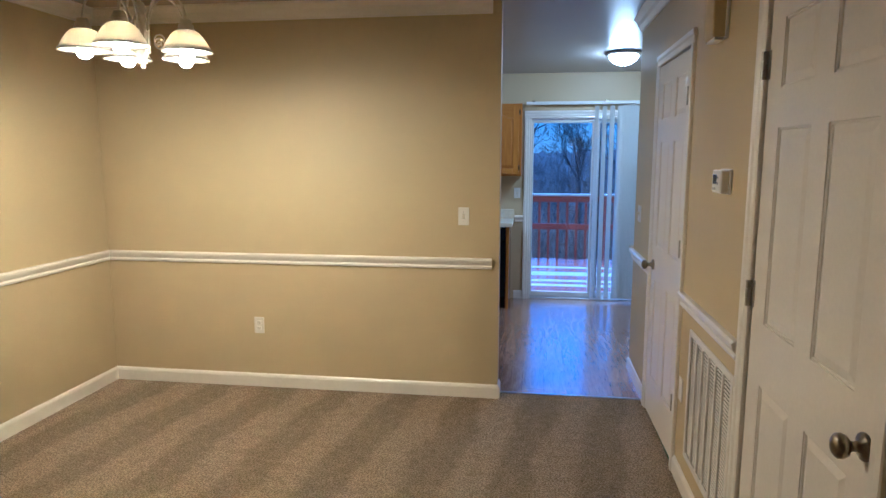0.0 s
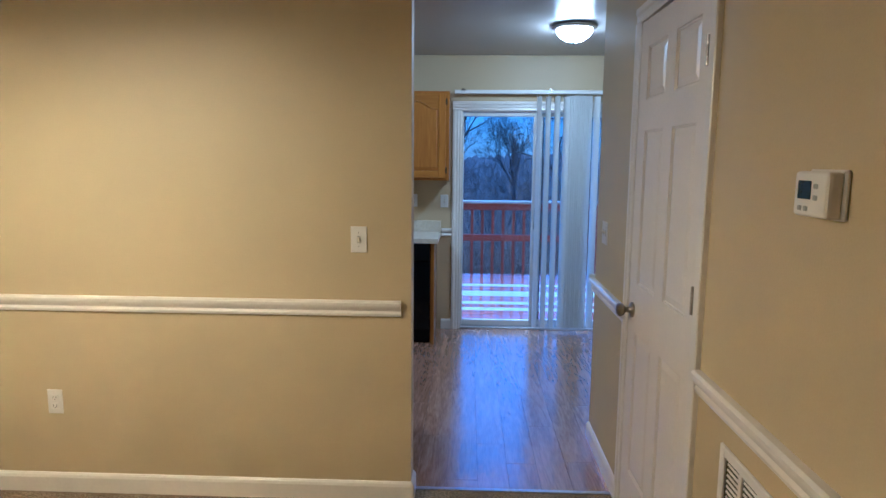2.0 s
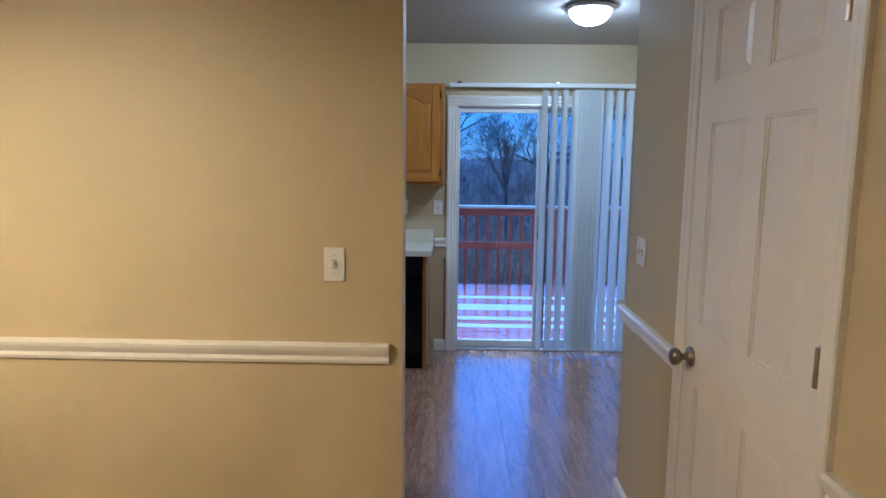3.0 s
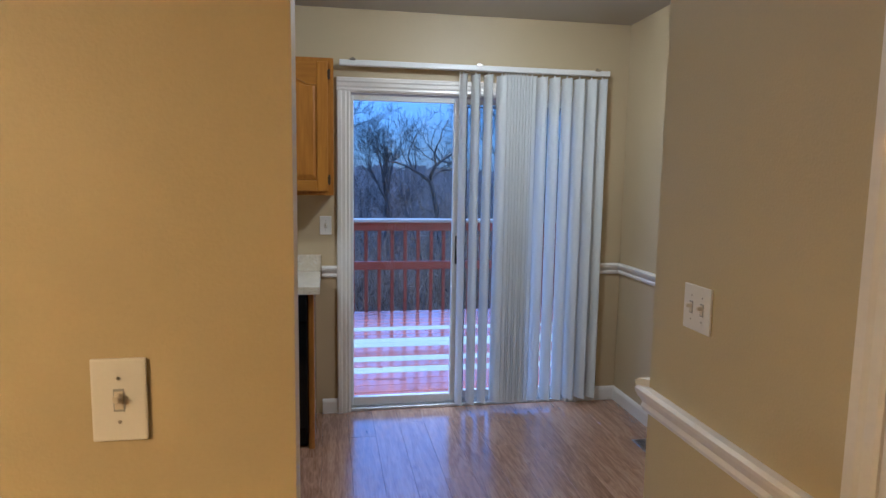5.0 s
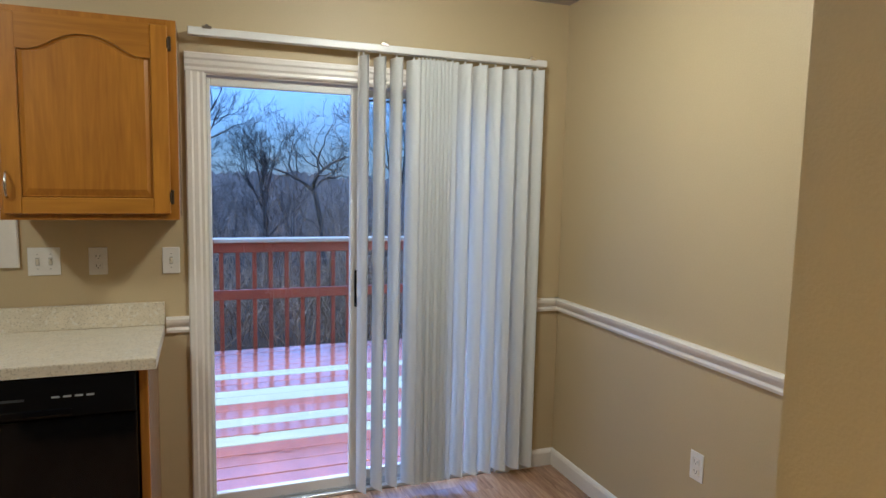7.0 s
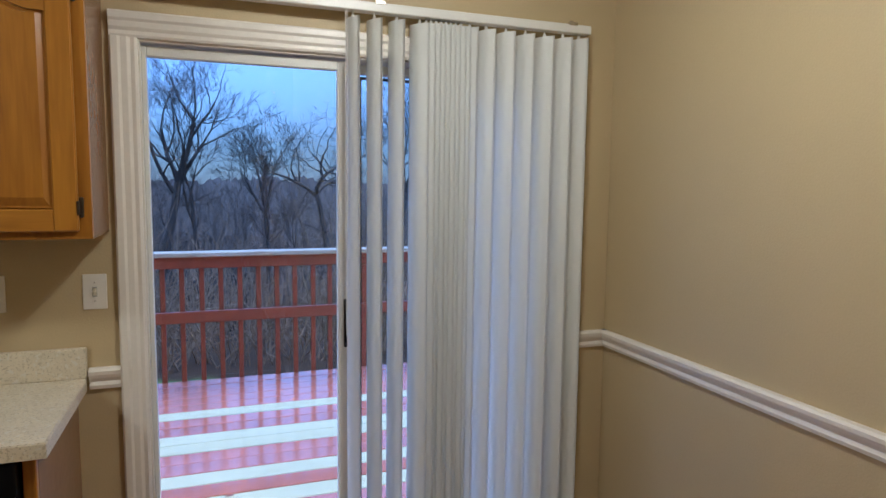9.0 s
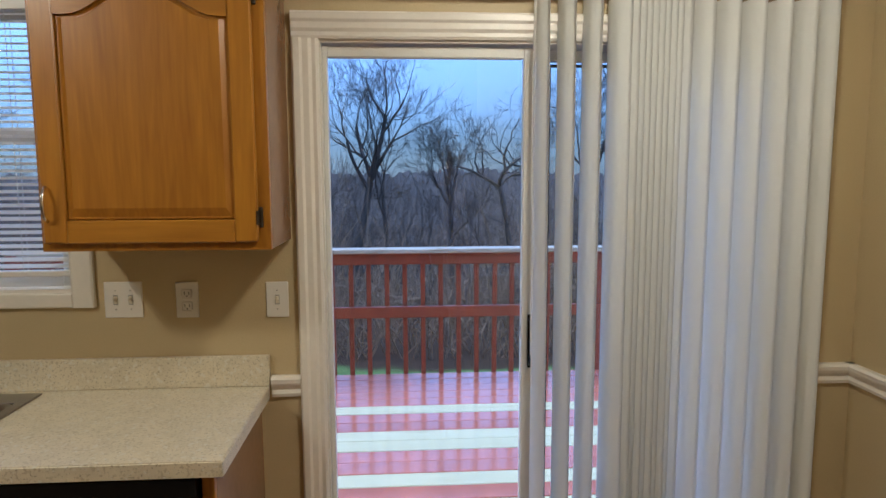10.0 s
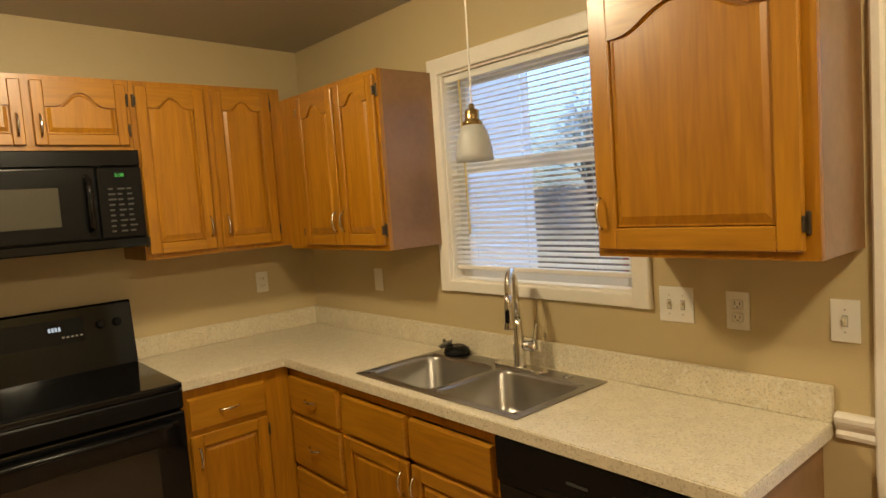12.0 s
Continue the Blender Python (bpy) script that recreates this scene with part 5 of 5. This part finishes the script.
on_guard(0.20, 0.55, 0.14, 0.25, M_BLACKM, "control_panel")
for k in range(4):
    on_guard(0.410 + 0.013 * k, 0.419 + 0.013 * k, 0.198, 0.216, M_LED_W, "clock_digit", 0.0045)
for k in range(5):
    on_guard(0.46 + 0.018 * k, 0.47 + 0.018 * k, 0.165, 0.171, M_GREYTXT, "label_bar", 0.0045)
for x in (0.05, 0.12, 0.62, 0.69):
    t = bmesh.new()
    lathe(t, [(0, 0), (0.020, 0), (0.018, 0.018), (0.014, 0.022), (0, 0.022)], 18)
    box(t, -0.003, -0.018, 0.020, 0.003, 0.018, 0.026)
    bm = bmesh.new()
    join(bm, t, Matrix.Translation((x, dp - 0.053, 0.9125 + 0.20)) @ Matrix.Rotation(radians(83), 4, 'X'))
    part("knob", bm, M_BLACKM, bg, "black range knob")

# microwave
mw = thing("microwave", (-2.478, 5.776, 1.467), 90, "black over-the-range microwave with grey window", "microwave")
w, h, dp = 0.752, 0.41, -2.478 - XL - 0.004
part("body", box(bmesh.new(), 0, 0.012, 0, w, dp, h, 0.004), M_BLACKM, mw)
dr = part("door", box(bmesh.new(), 0.002, -0.012, 0.045, 0.572, 0.011, h - 0.072, 0.006, 2), M_BLACKM, mw, "black microwave door")
part("window", box(bmesh.new(), 0.05, -0.0135, 0.105, 0.435, -0.0115, 0.262, 0.002), M_MWGLASS, dr, "grey perforated screen window")
part("handle", tube(bmesh.new(), [(0.538, -0.012, 0.085), (0.538, -0.045, 0.10), (0.538, -0.052, 0.19), (0.538, -0.045, 0.285), (0.538, -0.012, 0.30)], 0.013, 10), M_BLACK, dr, "", True)
kp = part("keypad", box(bmesh.new(), 0.577, -0.012, 0.045, w - 0.002, 0.011, h - 0.072, 0.004), M_BLACKM, mw)
part("top_vent", box(bmesh.new(), 0.002, -0.010, h - 0.068, w - 0.002, 0.011, h - 0.002, 0.004), M_BLACKM, mw)
part("bottom_lip", box(bmesh.new(), 0.002, -0.008, 0.002, w - 0.002, 0.011, 0.041, 0.004), M_BLACK, mw)
part("badge", box(bmesh.new(), 0.16, -0.0115, h - 0.034, 0.24, -0.0098, h - 0.026), M_GREYTXT, mw)


def text_mesh(body, size, parent, m, material, name):
    cu = bpy.data.curves.new("tmp_text", 'FONT')
    cu.body, cu.size, cu.extrude = body, size, 0.0006
    cu.align_x = 'CENTER'
    o = bpy.data.objects.new("tmp_text", cu)
    me = bpy.data.meshes.new_from_object(o)
    bpy.data.objects.remove(o)
    me.materials.clear()
    me.materials.append(material)
    ob = new(name, me)
    ob.parent = parent
    ob.matrix_basis = m
    return ob


text_mesh("5:08", 0.022, kp, pose(0.664, -0.0128, h - 0.112, 90, 0, 0), M_LED_G, "clock_digits")
rk = random.Random(8)
for r in range(9):
    z = 0.245 - 0.022 * r
    for k in range(3):
        part("key_label", box(bmesh.new(), 0.615 + 0.036 * k, -0.0128, z, 0.615 + 0.036 * k + rk.uniform(0.016, 0.030), -0.0117, z + 0.007), M_DIM, kp)

# fridge against the dining wall
fr = thing("refrigerator", (-0.262, YD2 + 0.02, 0), 0, "black top-freezer refrigerator with textured side", "refrigerator")
w = 0.72
part("body", box(bmesh.new(), -w, 0.0, 0.03, 0, 0.665, 1.685, 0.012, 2), M_FRIDGE, fr, "black pebbled steel cabinet")
for z0, z1, nm in ((0.09, 1.225, "fridge_door"), (1.238, 1.692, "freezer_door")):
    d = part(nm, box(bmesh.new(), -w, 0.674, z0, 0.004, 0.735, z1, 0.014, 3), M_FRIDGE, fr)
    part("gasket", box(bmesh.new(), -w + 0.01, 0.6655, z0 + 0.01, -0.006, 0.6735, z1 - 0.01), M_GASKET, d)
    part("handle", tube(bmesh.new(), [(-w + 0.06, 0.735, z0 + 0.10), (-w + 0.06, 0.775, z0 + 0.12), (-w + 0.06, 0.775, z0 + 0.34), (-w + 0.06, 0.735, z0 + 0.36)], 0.012, 8), M_BLACKM, d)
part("hinge_cover", box(bmesh.new(), -0.10, 0.60, 1.686, -0.01, 0.72, 1.705, 0.004), M_BLACKM, fr)
part("middle_hinge", box(bmesh.new(), -0.03, 0.668, 1.2265, 0.002, 0.728, 1.2365), M_NICKEL, fr)
for x in (-w + 0.05, -0.05):
    part("foot", box(bmesh.new(), x - 0.02, 0.05, 0, x + 0.02, 0.60, 0.035), M_BLACKM, fr)

# ---- deck, its railing and the woods ----
ZD = -0.012
RY = 10.50   # railing line
DX0, DX1 = -2.7, 3.4
dk = thing("deck", (0, 0, 0), 0, "wet wooden deck of red and bare pine boards", "deck", kind="structure")
part("frame", boxes([(DX0, 7.69, ZD - 0.24, DX1, 7.73, ZD - 0.04), (DX0, RY + 0.02, ZD - 0.24, DX1, RY + 0.06, ZD - 0.04)] + [(x, 7.73, ZD - 0.24, x + 0.04, RY + 0.02, ZD - 0.04) for x in (-2.7, -1.5, -0.3, 0.9, 2.1, 3.36)]), M_REDV, dk)
part("footing", boxes([(x, RY - 0.06, -1.6, x + 0.09, RY + 0.02, ZD - 0.24) for x in (-2.6, 0.2, 3.2)]), M_REDV, dk)
pale = {5, 8, 9, 12, 14}
PITCH = 0.145
BOARD = {}
for kind_, m_ in ((0, M_RED), (1, M_PALE)):
    me = bpy.data.meshes.new("board")
    bm = box(bmesh.new(), DX0, -0.0695, -0.034, DX1, 0.0695, 0.0, 0.004)
    bm.to_mesh(me)
    bm.free()
    me.materials.append(m_)
    BOARD[kind_] = me
rb = random.Random(2)
for k in range(20):
    o = new("board", BOARD[1 if k in pale else 0])
    o.parent = dk
    o.matrix_basis = pose(0, RY + 0.03 - PITCH * (k + 0.5), ZD + rb.uniform(-0.0015, 0.0015), rb.uniform(-0.25, 0.25), 0, rb.uniform(-0.03, 0.03))
knots = bmesh.new()
for x, y, a, c in ((0.30, 8.20, 0.10, 0.012), (0.28, 8.48, 0.022, 0.010), (0.42, 8.17, 0.03, 0.01), (0.52, 8.20, 0.02, 0.008), (0.15, 8.60, 0.008, 0.006)):
    t = bmesh.new()
    lathe(t, [(1.0, 0), (0.9, 0.0006), (0, 0.0008)], 14)
    for v in t.verts:
        v.co.x *= 1 + 0.25 * math.sin(7 * v.co.y)
    join(knots, t, Matrix.Translation((x, y, ZD + 0.0022)) @ Matrix.Diagonal((a, c, 1, 1)))
part("worn_patches", knots, M_REDV, dk, "bare worn spots and knots")

rl = thing("deck_railing", (0, RY, ZD), 0, "dark red deck railing with a weathered pine cap", "railing")
part("cap", box(bmesh.new(), DX0, -0.065, 0.985, DX1, 0.075, 1.022, 0.006), M_CAP, rl, "weathered bare pine cap board")
part("top_rail", box(bmesh.new(), DX0, -0.022, 0.895, DX1, 0.016, 0.984, 0.004), M_REDV, rl)
part("mid_rail", box(bmesh.new(), DX0, -0.022, 0.470, DX1, 0.016, 0.558, 0.004), M_REDV, rl)
BAL = bpy.data.meshes.new("baluster")
bm = box(bmesh.new(), -0.018, 0.017, -0.22, 0.018, 0.053, 0.975, 0.003)
bm.to_mesh(BAL)
bm.free()
BAL.materials.append(M_REDV)
x = -0.142 - 0.1425 * 17
while x < DX1 - 0.05:
    o = new("baluster", BAL)
    o.parent = rl
    o.matrix_basis = pose(x, 0, 0, 0, rb.uniform(-0.25, 0.25), rb.uniform(-2, 2))
    x += 0.1425
for x in (-2.65, 3.3):
    part("post", box(bmesh.new(), x - 0.045, -0.07, -0.24, x + 0.045, -0.023, 1.0, 0.004), M_REDV, rl)

# neighbouring wing with lap siding, seen through the kitchen window
hs = thing("house_wing", (-3.18, 7.67, 0), 0, "white lap-sided wing of the neighbouring house", "house")
part("wall", box(bmesh.new(), -3.0, 0.03, -1.6, -0.03, 2.1, 4.2), M_SIDING, hs)
bm = bmesh.new()
for k in range(40):
    z = -1.6 + 0.145 * k
    t = bmesh.new()
    box(t, 0, 0.02, 0, 0.012, 2.11, 0.15)
    join(bm, t, Matrix.Translation((-0.022, 0, z)) @ Matrix.Rotation(radians(5), 4, 'Y'))
part("siding", bm, M_SIDING, hs, "white horizontal lap siding")
part("corner_board", box(bmesh.new(), -0.05, 2.1, -1.6, 0.02, 2.2, 4.2, 0.004), M_SIDING, hs)
part("roof", boxes([(-3.3, -0.1, 4.2, 0.3, 2.5, 4.35)]), mat("grey_shingle", (0.08, 0.08, 0.085), 0.9), hs)
rbx = thing("storage_box", (-6.1, 13.4, -0.62), 20, "faded red storage box on the grass", "storage box")
part("body", box(bmesh.new(), -0.45, -0.3, 0, 0.45, 0.3, 0.55, 0.03, 2), M_REDBOX, rbx)
part("lid", box(bmesh.new(), -0.48, -0.33, 0.555, 0.48, 0.33, 0.64, 0.02, 2), M_REDBOX, rbx)


def ground_z(x, y):
    s = -0.62
    if y > 12.9:
        s -= min(4.5, (y - 12.9) * 0.15)
    return s


bm = bmesh.new()
ys = [7.68, 9, 11, 12.9, 14, 17, 21, 26, 33, 42, 55, 70, 90, 120, 170, 250, 500, 1500]
xs = [-1500, -400, -150, -60, -30, -15, -7, 0, 7, 15, 30, 60, 150, 400, 1500]
grid = [[bm.verts.new((x, y, ground_z(x, y) + (0.25 * noise.noise((x * 0.2, y * 0.2, 0)) if 13 < y < 200 else 0))) for x in xs] for y in ys]
for a, c in zip(grid, grid[1:]):
    for i in range(len(xs) - 1):
        bm.faces.new((a[i], a[i + 1], c[i + 1], c[i]))
yb = [bm.verts.new((x, -1500, -0.62)) for x in xs]
for i in range(len(xs) - 1):
    bm.faces.new((yb[i], yb[i + 1], grid[0][i + 1], grid[0][i]))
tagged(part("ground", bm, M_GROUND), "lawn running down into leaf-covered woods", "ground", kind="structure")


def grow(rng, verts, faces, p, d, length, radius, depth, spread, twig, crook=1.0, sides=5):
    """One limb with its own limbs, as a tapered crooked tube."""
    steps = 4 if depth > 1 else 3
    pts, rad = [p.copy()], [radius]
    q, dd = p.copy(), d.copy()
    end = max(radius * (0.62 if depth > 0 else 0.35), twig * 0.5)
    for i in range(steps):
        jitter = Vector((rng.uniform(-1, 1), rng.uniform(-1, 1), rng.uniform(-0.6, 0.9))) * (0.26 if depth < 5 else 0.12) * crook
        dd = (dd + jitter + Vector((0, 0, 0.03))).normalized()
        q = q + dd * (length / steps)
        pts.append(q.copy())
        rad.append(radius + (end - radius) * (i + 1) / steps)
    ns_ = sides if depth > 2 else (4 if depth > 1 else 3)
    base = len(verts)
    u = d.orthogonal().normalized()
    for i, c in enumerate(pts):
        ax = (pts[min(i + 1, steps)] - pts[max(i - 1, 0)]).normalized()
        u = (u - ax * u.dot(ax)).normalized()
        wv_ = ax.cross(u)
        for k in range(ns_):
            t = 2 * math.pi * k / ns_
            verts.append(c + (u * math.cos(t) + wv_ * math.sin(t)) * rad[i])
    for i in range(steps):
        for k in range(ns_):
            k2 = (k + 1) % ns_
            a = base + i * ns_
            faces.append((a + k, a + k2, a + ns_ + k2, a + ns_ + k))
    if depth == 0:
        return
    nb = rng.randint(3, 4)
    for b_ in range(nb):
        f = rng.uniform(0.35, 1.0) if depth > 0 and b_ else 1.0
        i = min(steps - 1, int(f * steps))
        c = pts[i].lerp(pts[i + 1], f * steps - i) if f < 1 else pts[-1]
        ax = (pts[i + 1] - pts[i]).normalized()
        side = ax.orthogonal().normalized()
        side.rotate(Matrix.Rotation(rng.uniform(0, 6.28), 3, ax))
        ang = rng.uniform(0.35, 0.95) * spread if b_ else rng.uniform(0.1, 0.35)
        nd = (ax * math.cos(ang) + side * math.sin(ang)).normalized()
        grow(rng, verts, faces, c, nd, length * rng.uniform(0.55, 0.80), max(twig, rad[i] * rng.uniform(0.42, 0.60)), depth - 1, spread, twig, crook, sides)


def mesh_from(name, verts, faces, material):
    me = bpy.data.meshes.new(name)
    me.from_pydata([tuple(v) for v in verts], [], faces)
    me.materials.append(material)
    return me


def tree(seed, x, y, trunk_h, limb, radius, depth, label, spread=1.0, twig=0.006, lean=(0, 0), crook=1.0, stems=4):
    """A bare tree: a leaning trunk, stems from its fork, and limbs of limbs down to twigs."""
    rng = random.Random(seed)
    th2 = thing("tree", (x, y, ground_z(x, y) - 0.1), 0, label, "tree", "bare trees")
    bv, bf = [], []
    d = Vector((lean[0], lean[1], 1)).normalized()
    p = Vector((0, 0, 0))
    pts, rad = [p.copy()], [radius * 1.3]
    for i in range(6):
        d = (d + Vector((rng.uniform(-0.06, 0.06), rng.uniform(-0.06, 0.06), 0.01)) * crook).normalized()
        p = p + d * trunk_h / 6
        pts.append(p.copy())
        rad.append(radius * (1.05 - 0.05 * i))
    part("trunk", tube(bmesh.new(), pts, rad, 9), M_BARK, th2, "grey-brown bark trunk", True)
    for k in range(stems):
        a = 6.28 * k / stems + rng.uniform(-0.4, 0.4)
        tilt = rng.uniform(0.3, 0.65) * spread if k else 0.12
        nd = (d * math.cos(tilt) + Vector((math.cos(a), math.sin(a), 0)) * math.sin(tilt)).normalized()
        start = pts[-1].lerp(pts[-2], rng.uniform(0, 0.9)) if k else pts[-1]
        grow(rng, bv, bf, start, nd, limb * rng.uniform(0.85, 1.1), radius * (0.58 if k else 0.72), depth, spread, twig, crook)
    for k in range(3):   # thin low limbs off the trunk
        q = pts[rng.randint(2, 5)]
        a = rng.uniform(0, 6.28)
        grow(rng, bv, bf, q, Vector((math.cos(a), math.sin(a), 0.35)).normalized(), limb * 0.6, radius * 0.22, 2, 1.2, twig, crook)
    o = new("crown", mesh_from("crown", bv, bf, M_LIMB))
    o.parent = th2
    tagged(o, "bare twiggy crown", kind="stuff")
    return th2


BARE = "bare grey deciduous tree at the edge of the woods"
tree(11, -1.25, 22.0, 3.7, 1.55, 0.105, 5, "tall bare forked tree with fine twigs", 1.0, 0.0036, (0.19, 0), 1.0, 5)
tree(31, -0.15, 22.6, 3.1, 1.1, 0.06, 4, "slim bare tree leaning among the brush", 0.8, 0.005, (0.10, 0), 1.0, 3)
tree(13, 1.55, 22.0, 2.9, 0.90, 0.058, 5, BARE, 0.85, 0.0036, (0.04, 0), 1.1)
tree(14, 3.25, 21.5, 3.5, 1.35, 0.075, 4, "bare tree with long crooked side limbs", 1.8, 0.0045, (-0.04, 0), 2.3, 5)
tree(32, 0.55, 20.0, 2.2, 0.7, 0.04, 3, "slim bare sapling slanting across the brush", 0.9, 0.005, (0.55, 0), 1.0, 3)
tree(33, 2.6, 19.5, 2.0, 0.7, 0.035, 3, "slim bare sapling slanting across the brush", 0.9, 0.005, (-0.45, 0), 1.0, 3)
tree(34, -1.9, 20.0, 2.4, 0.8, 0.045, 3, BARE, 1.0, 0.005, (0.1, 0))
tree(12, -3.4, 22.0, 3.6, 1.4, 0.10, 4, BARE, 1.05, 0.0045, (-0.08, 0))
tree(35, -5.3, 24.0, 3.4, 1.4, 0.10, 4, BARE, 1.05, 0.005)
tree(15, -8.0, 22.0, 3.5, 1.4, 0.11, 4, BARE, 1.0, 0.005, (0.08, 0))
tree(36, -9.8, 20.0, 3.0, 1.2, 0.09, 4, BARE, 1.1, 0.005)
tree(16, -11.8, 23.0, 3.8, 1.5, 0.12, 4, BARE, 1.0, 0.006)
tree(20, -14.5, 20.0, 3.3, 1.4, 0.11, 4, BARE, 1.0, 0.005)
tree(37, 5.2, 23.0, 3.6, 1.3, 0.10, 5, BARE, 1.1, 0.005)
tree(17, 8.0, 24.0, 3.6, 1.4, 0.11, 5, BARE, 1.1, 0.006)

# far woods: joined stand of thinner trees
rng = random.Random(77)
fv, ff = [], []
for k in range(330):
    y = 24 + 50 * rng.random() ** 1.1
    x = rng.uniform(-0.85, 0.55) * (y - 3)
    h = 1.5 + (y - 5.5) * rng.uniform(-0.07, 0.045) - ground_z(x, y)
    d = Vector((rng.uniform(-0.1, 0.1), rng.uniform(-0.1, 0.1), 1)).normalized()
    grow(rng, fv, ff, Vector((x, y, ground_z(x, y) - 0.1)), d, h * 0.40, rng.uniform(0.035, 0.085), 4 if y < 32 else 3, 1.1, 0.008 if y < 32 else 0.017, sides=5)
for k in range(170):
    y = rng.uniform(58, 90)
    x = rng.uniform(-0.85, 0.6) * (y - 3)
    h = rng.uniform(1.2, 4.6) - ground_z(x, y)
    d = Vector((rng.uniform(-0.1, 0.1), rng.uniform(-0.1, 0.1), 1)).normalized()
    grow(rng, fv, ff, Vector((x, y, ground_z(x, y) - 0.1)), d, h * 0.40, rng.uniform(0.05, 0.10), 3, 1.1, 0.026, sides=4)
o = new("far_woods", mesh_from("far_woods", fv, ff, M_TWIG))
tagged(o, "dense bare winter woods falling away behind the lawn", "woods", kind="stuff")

# thicket: slim dark stems between the lawn and the far woods
rng = random.Random(41)
fv, ff = [], []
for k in range(90):
    y = rng.uniform(17.5, 27.0)
    x = rng.uniform(-0.85, 0.42) * (y - 4)
    h = rng.uniform(1.6, 3.2)
    d = Vector((rng.uniform(-0.45, 0.45), rng.uniform(-0.2, 0.2), 1)).normalized()
    grow(rng, fv, ff, Vector((x, y, ground_z(x, y) - 0.1)), d, h * 0.55, rng.uniform(0.02, 0.045), 3, 1.0, 0.0055, 1.2)
o = new("thicket", mesh_from("thicket", fv, ff, M_LIMB))
tagged(o, "thicket of slim dark bare saplings behind the lawn", "thicket", kind="stuff")

# undergrowth: arching brush stems
rng = random.Random(5)
fv, ff = [], []
for k in range(5200):
    y = 13.1 + 26 * rng.random() ** 1.7
    x = rng.uniform(-0.95, 0.7) * (y - 3)
    p = Vector((x, y, ground_z(x, y) - 0.05))
    a = rng.uniform(0, 6.28)
    d = Vector((math.cos(a) * 0.5, math.sin(a) * 0.5, 1)).normalized()
    grow(rng, fv, ff, p, d, rng.uniform(0.5, 1.5), 0.010, 1 if k % 2 else 0, 1.8, 0.005, 1.6)
o = new("undergrowth", mesh_from("undergrowth", fv, ff, M_BRUSH))
tagged(o, "tangled brown brush under the trees", "undergrowth", kind="stuff")

# far ridge of woods, well beyond the trees
M_RIDGE = mat("far_ridge", (0.13, 0.105, 0.085), 0.95, var=0.6, scale=0.25, fscale=2.5, spec=0.05)
bm = bmesh.new()
top_, bot_ = [], []
rr_ = random.Random(31)
for i in range(801):
    x = -160 + 0.4 * i + rr_.uniform(-0.15, 0.15)
    z = 1.6 + 1.0 * noise.noise((x * 0.05, 0, 3)) + 0.5 * noise.noise((x * 0.35, 1, 3)) + rr_.uniform(0, 0.7)
    top_.append(bm.verts.new((x, 96 + 2 * noise.noise((x * 0.1, 5, 0)), z)))
    bot_.append(bm.verts.new((x, 92, -6)))
for i in range(800):
    bm.faces.new((bot_[i], bot_[i + 1], top_[i + 1], top_[i]))
tagged(part("backdrop", bm, M_RIDGE), "dim wooded ridge in the distance", "ridge", kind="structure")

# ---- kitchen planks, last ----
PW, PL = 0.152, 1.22
PLK = {}


def plank_mesh(w, ln):
    key = (round(w, 3), round(ln, 3))
    if key not in PLK:
        me = bpy.data.meshes.new("plank")
        bm = box(bmesh.new(), 0.0004, 0.0004, -0.004, w - 0.0004, ln - 0.0004, 0.0, 0.0006)
        bm.to_mesh(me)
        bm.free()
        me.materials.append(M_PLANK)
        PLK[key] = me
    return PLK[key]


rp = random.Random(9)
x = XL
while x < XK - 0.005:
    wv2 = min(PW, XK - x)
    y = 4.612 - rp.uniform(0, PL)
    while y < YF:
        ya, yb_ = max(y, 4.612), min(y + PL, YF)
        if yb_ - ya > 0.02:
            if x + wv2 > XR and ya < YH:   # the nook's part starts past the hall corner
                ya = max(ya, YH if x >= XR else ya)
            if yb_ - ya > 0.02:
                o = new("plank", plank_mesh(wv2, yb_ - ya))
                o.parent = floor_k
                o.matrix_basis = pose(x, ya, 0, 0, 0, 0)
        y += PL
    x += PW
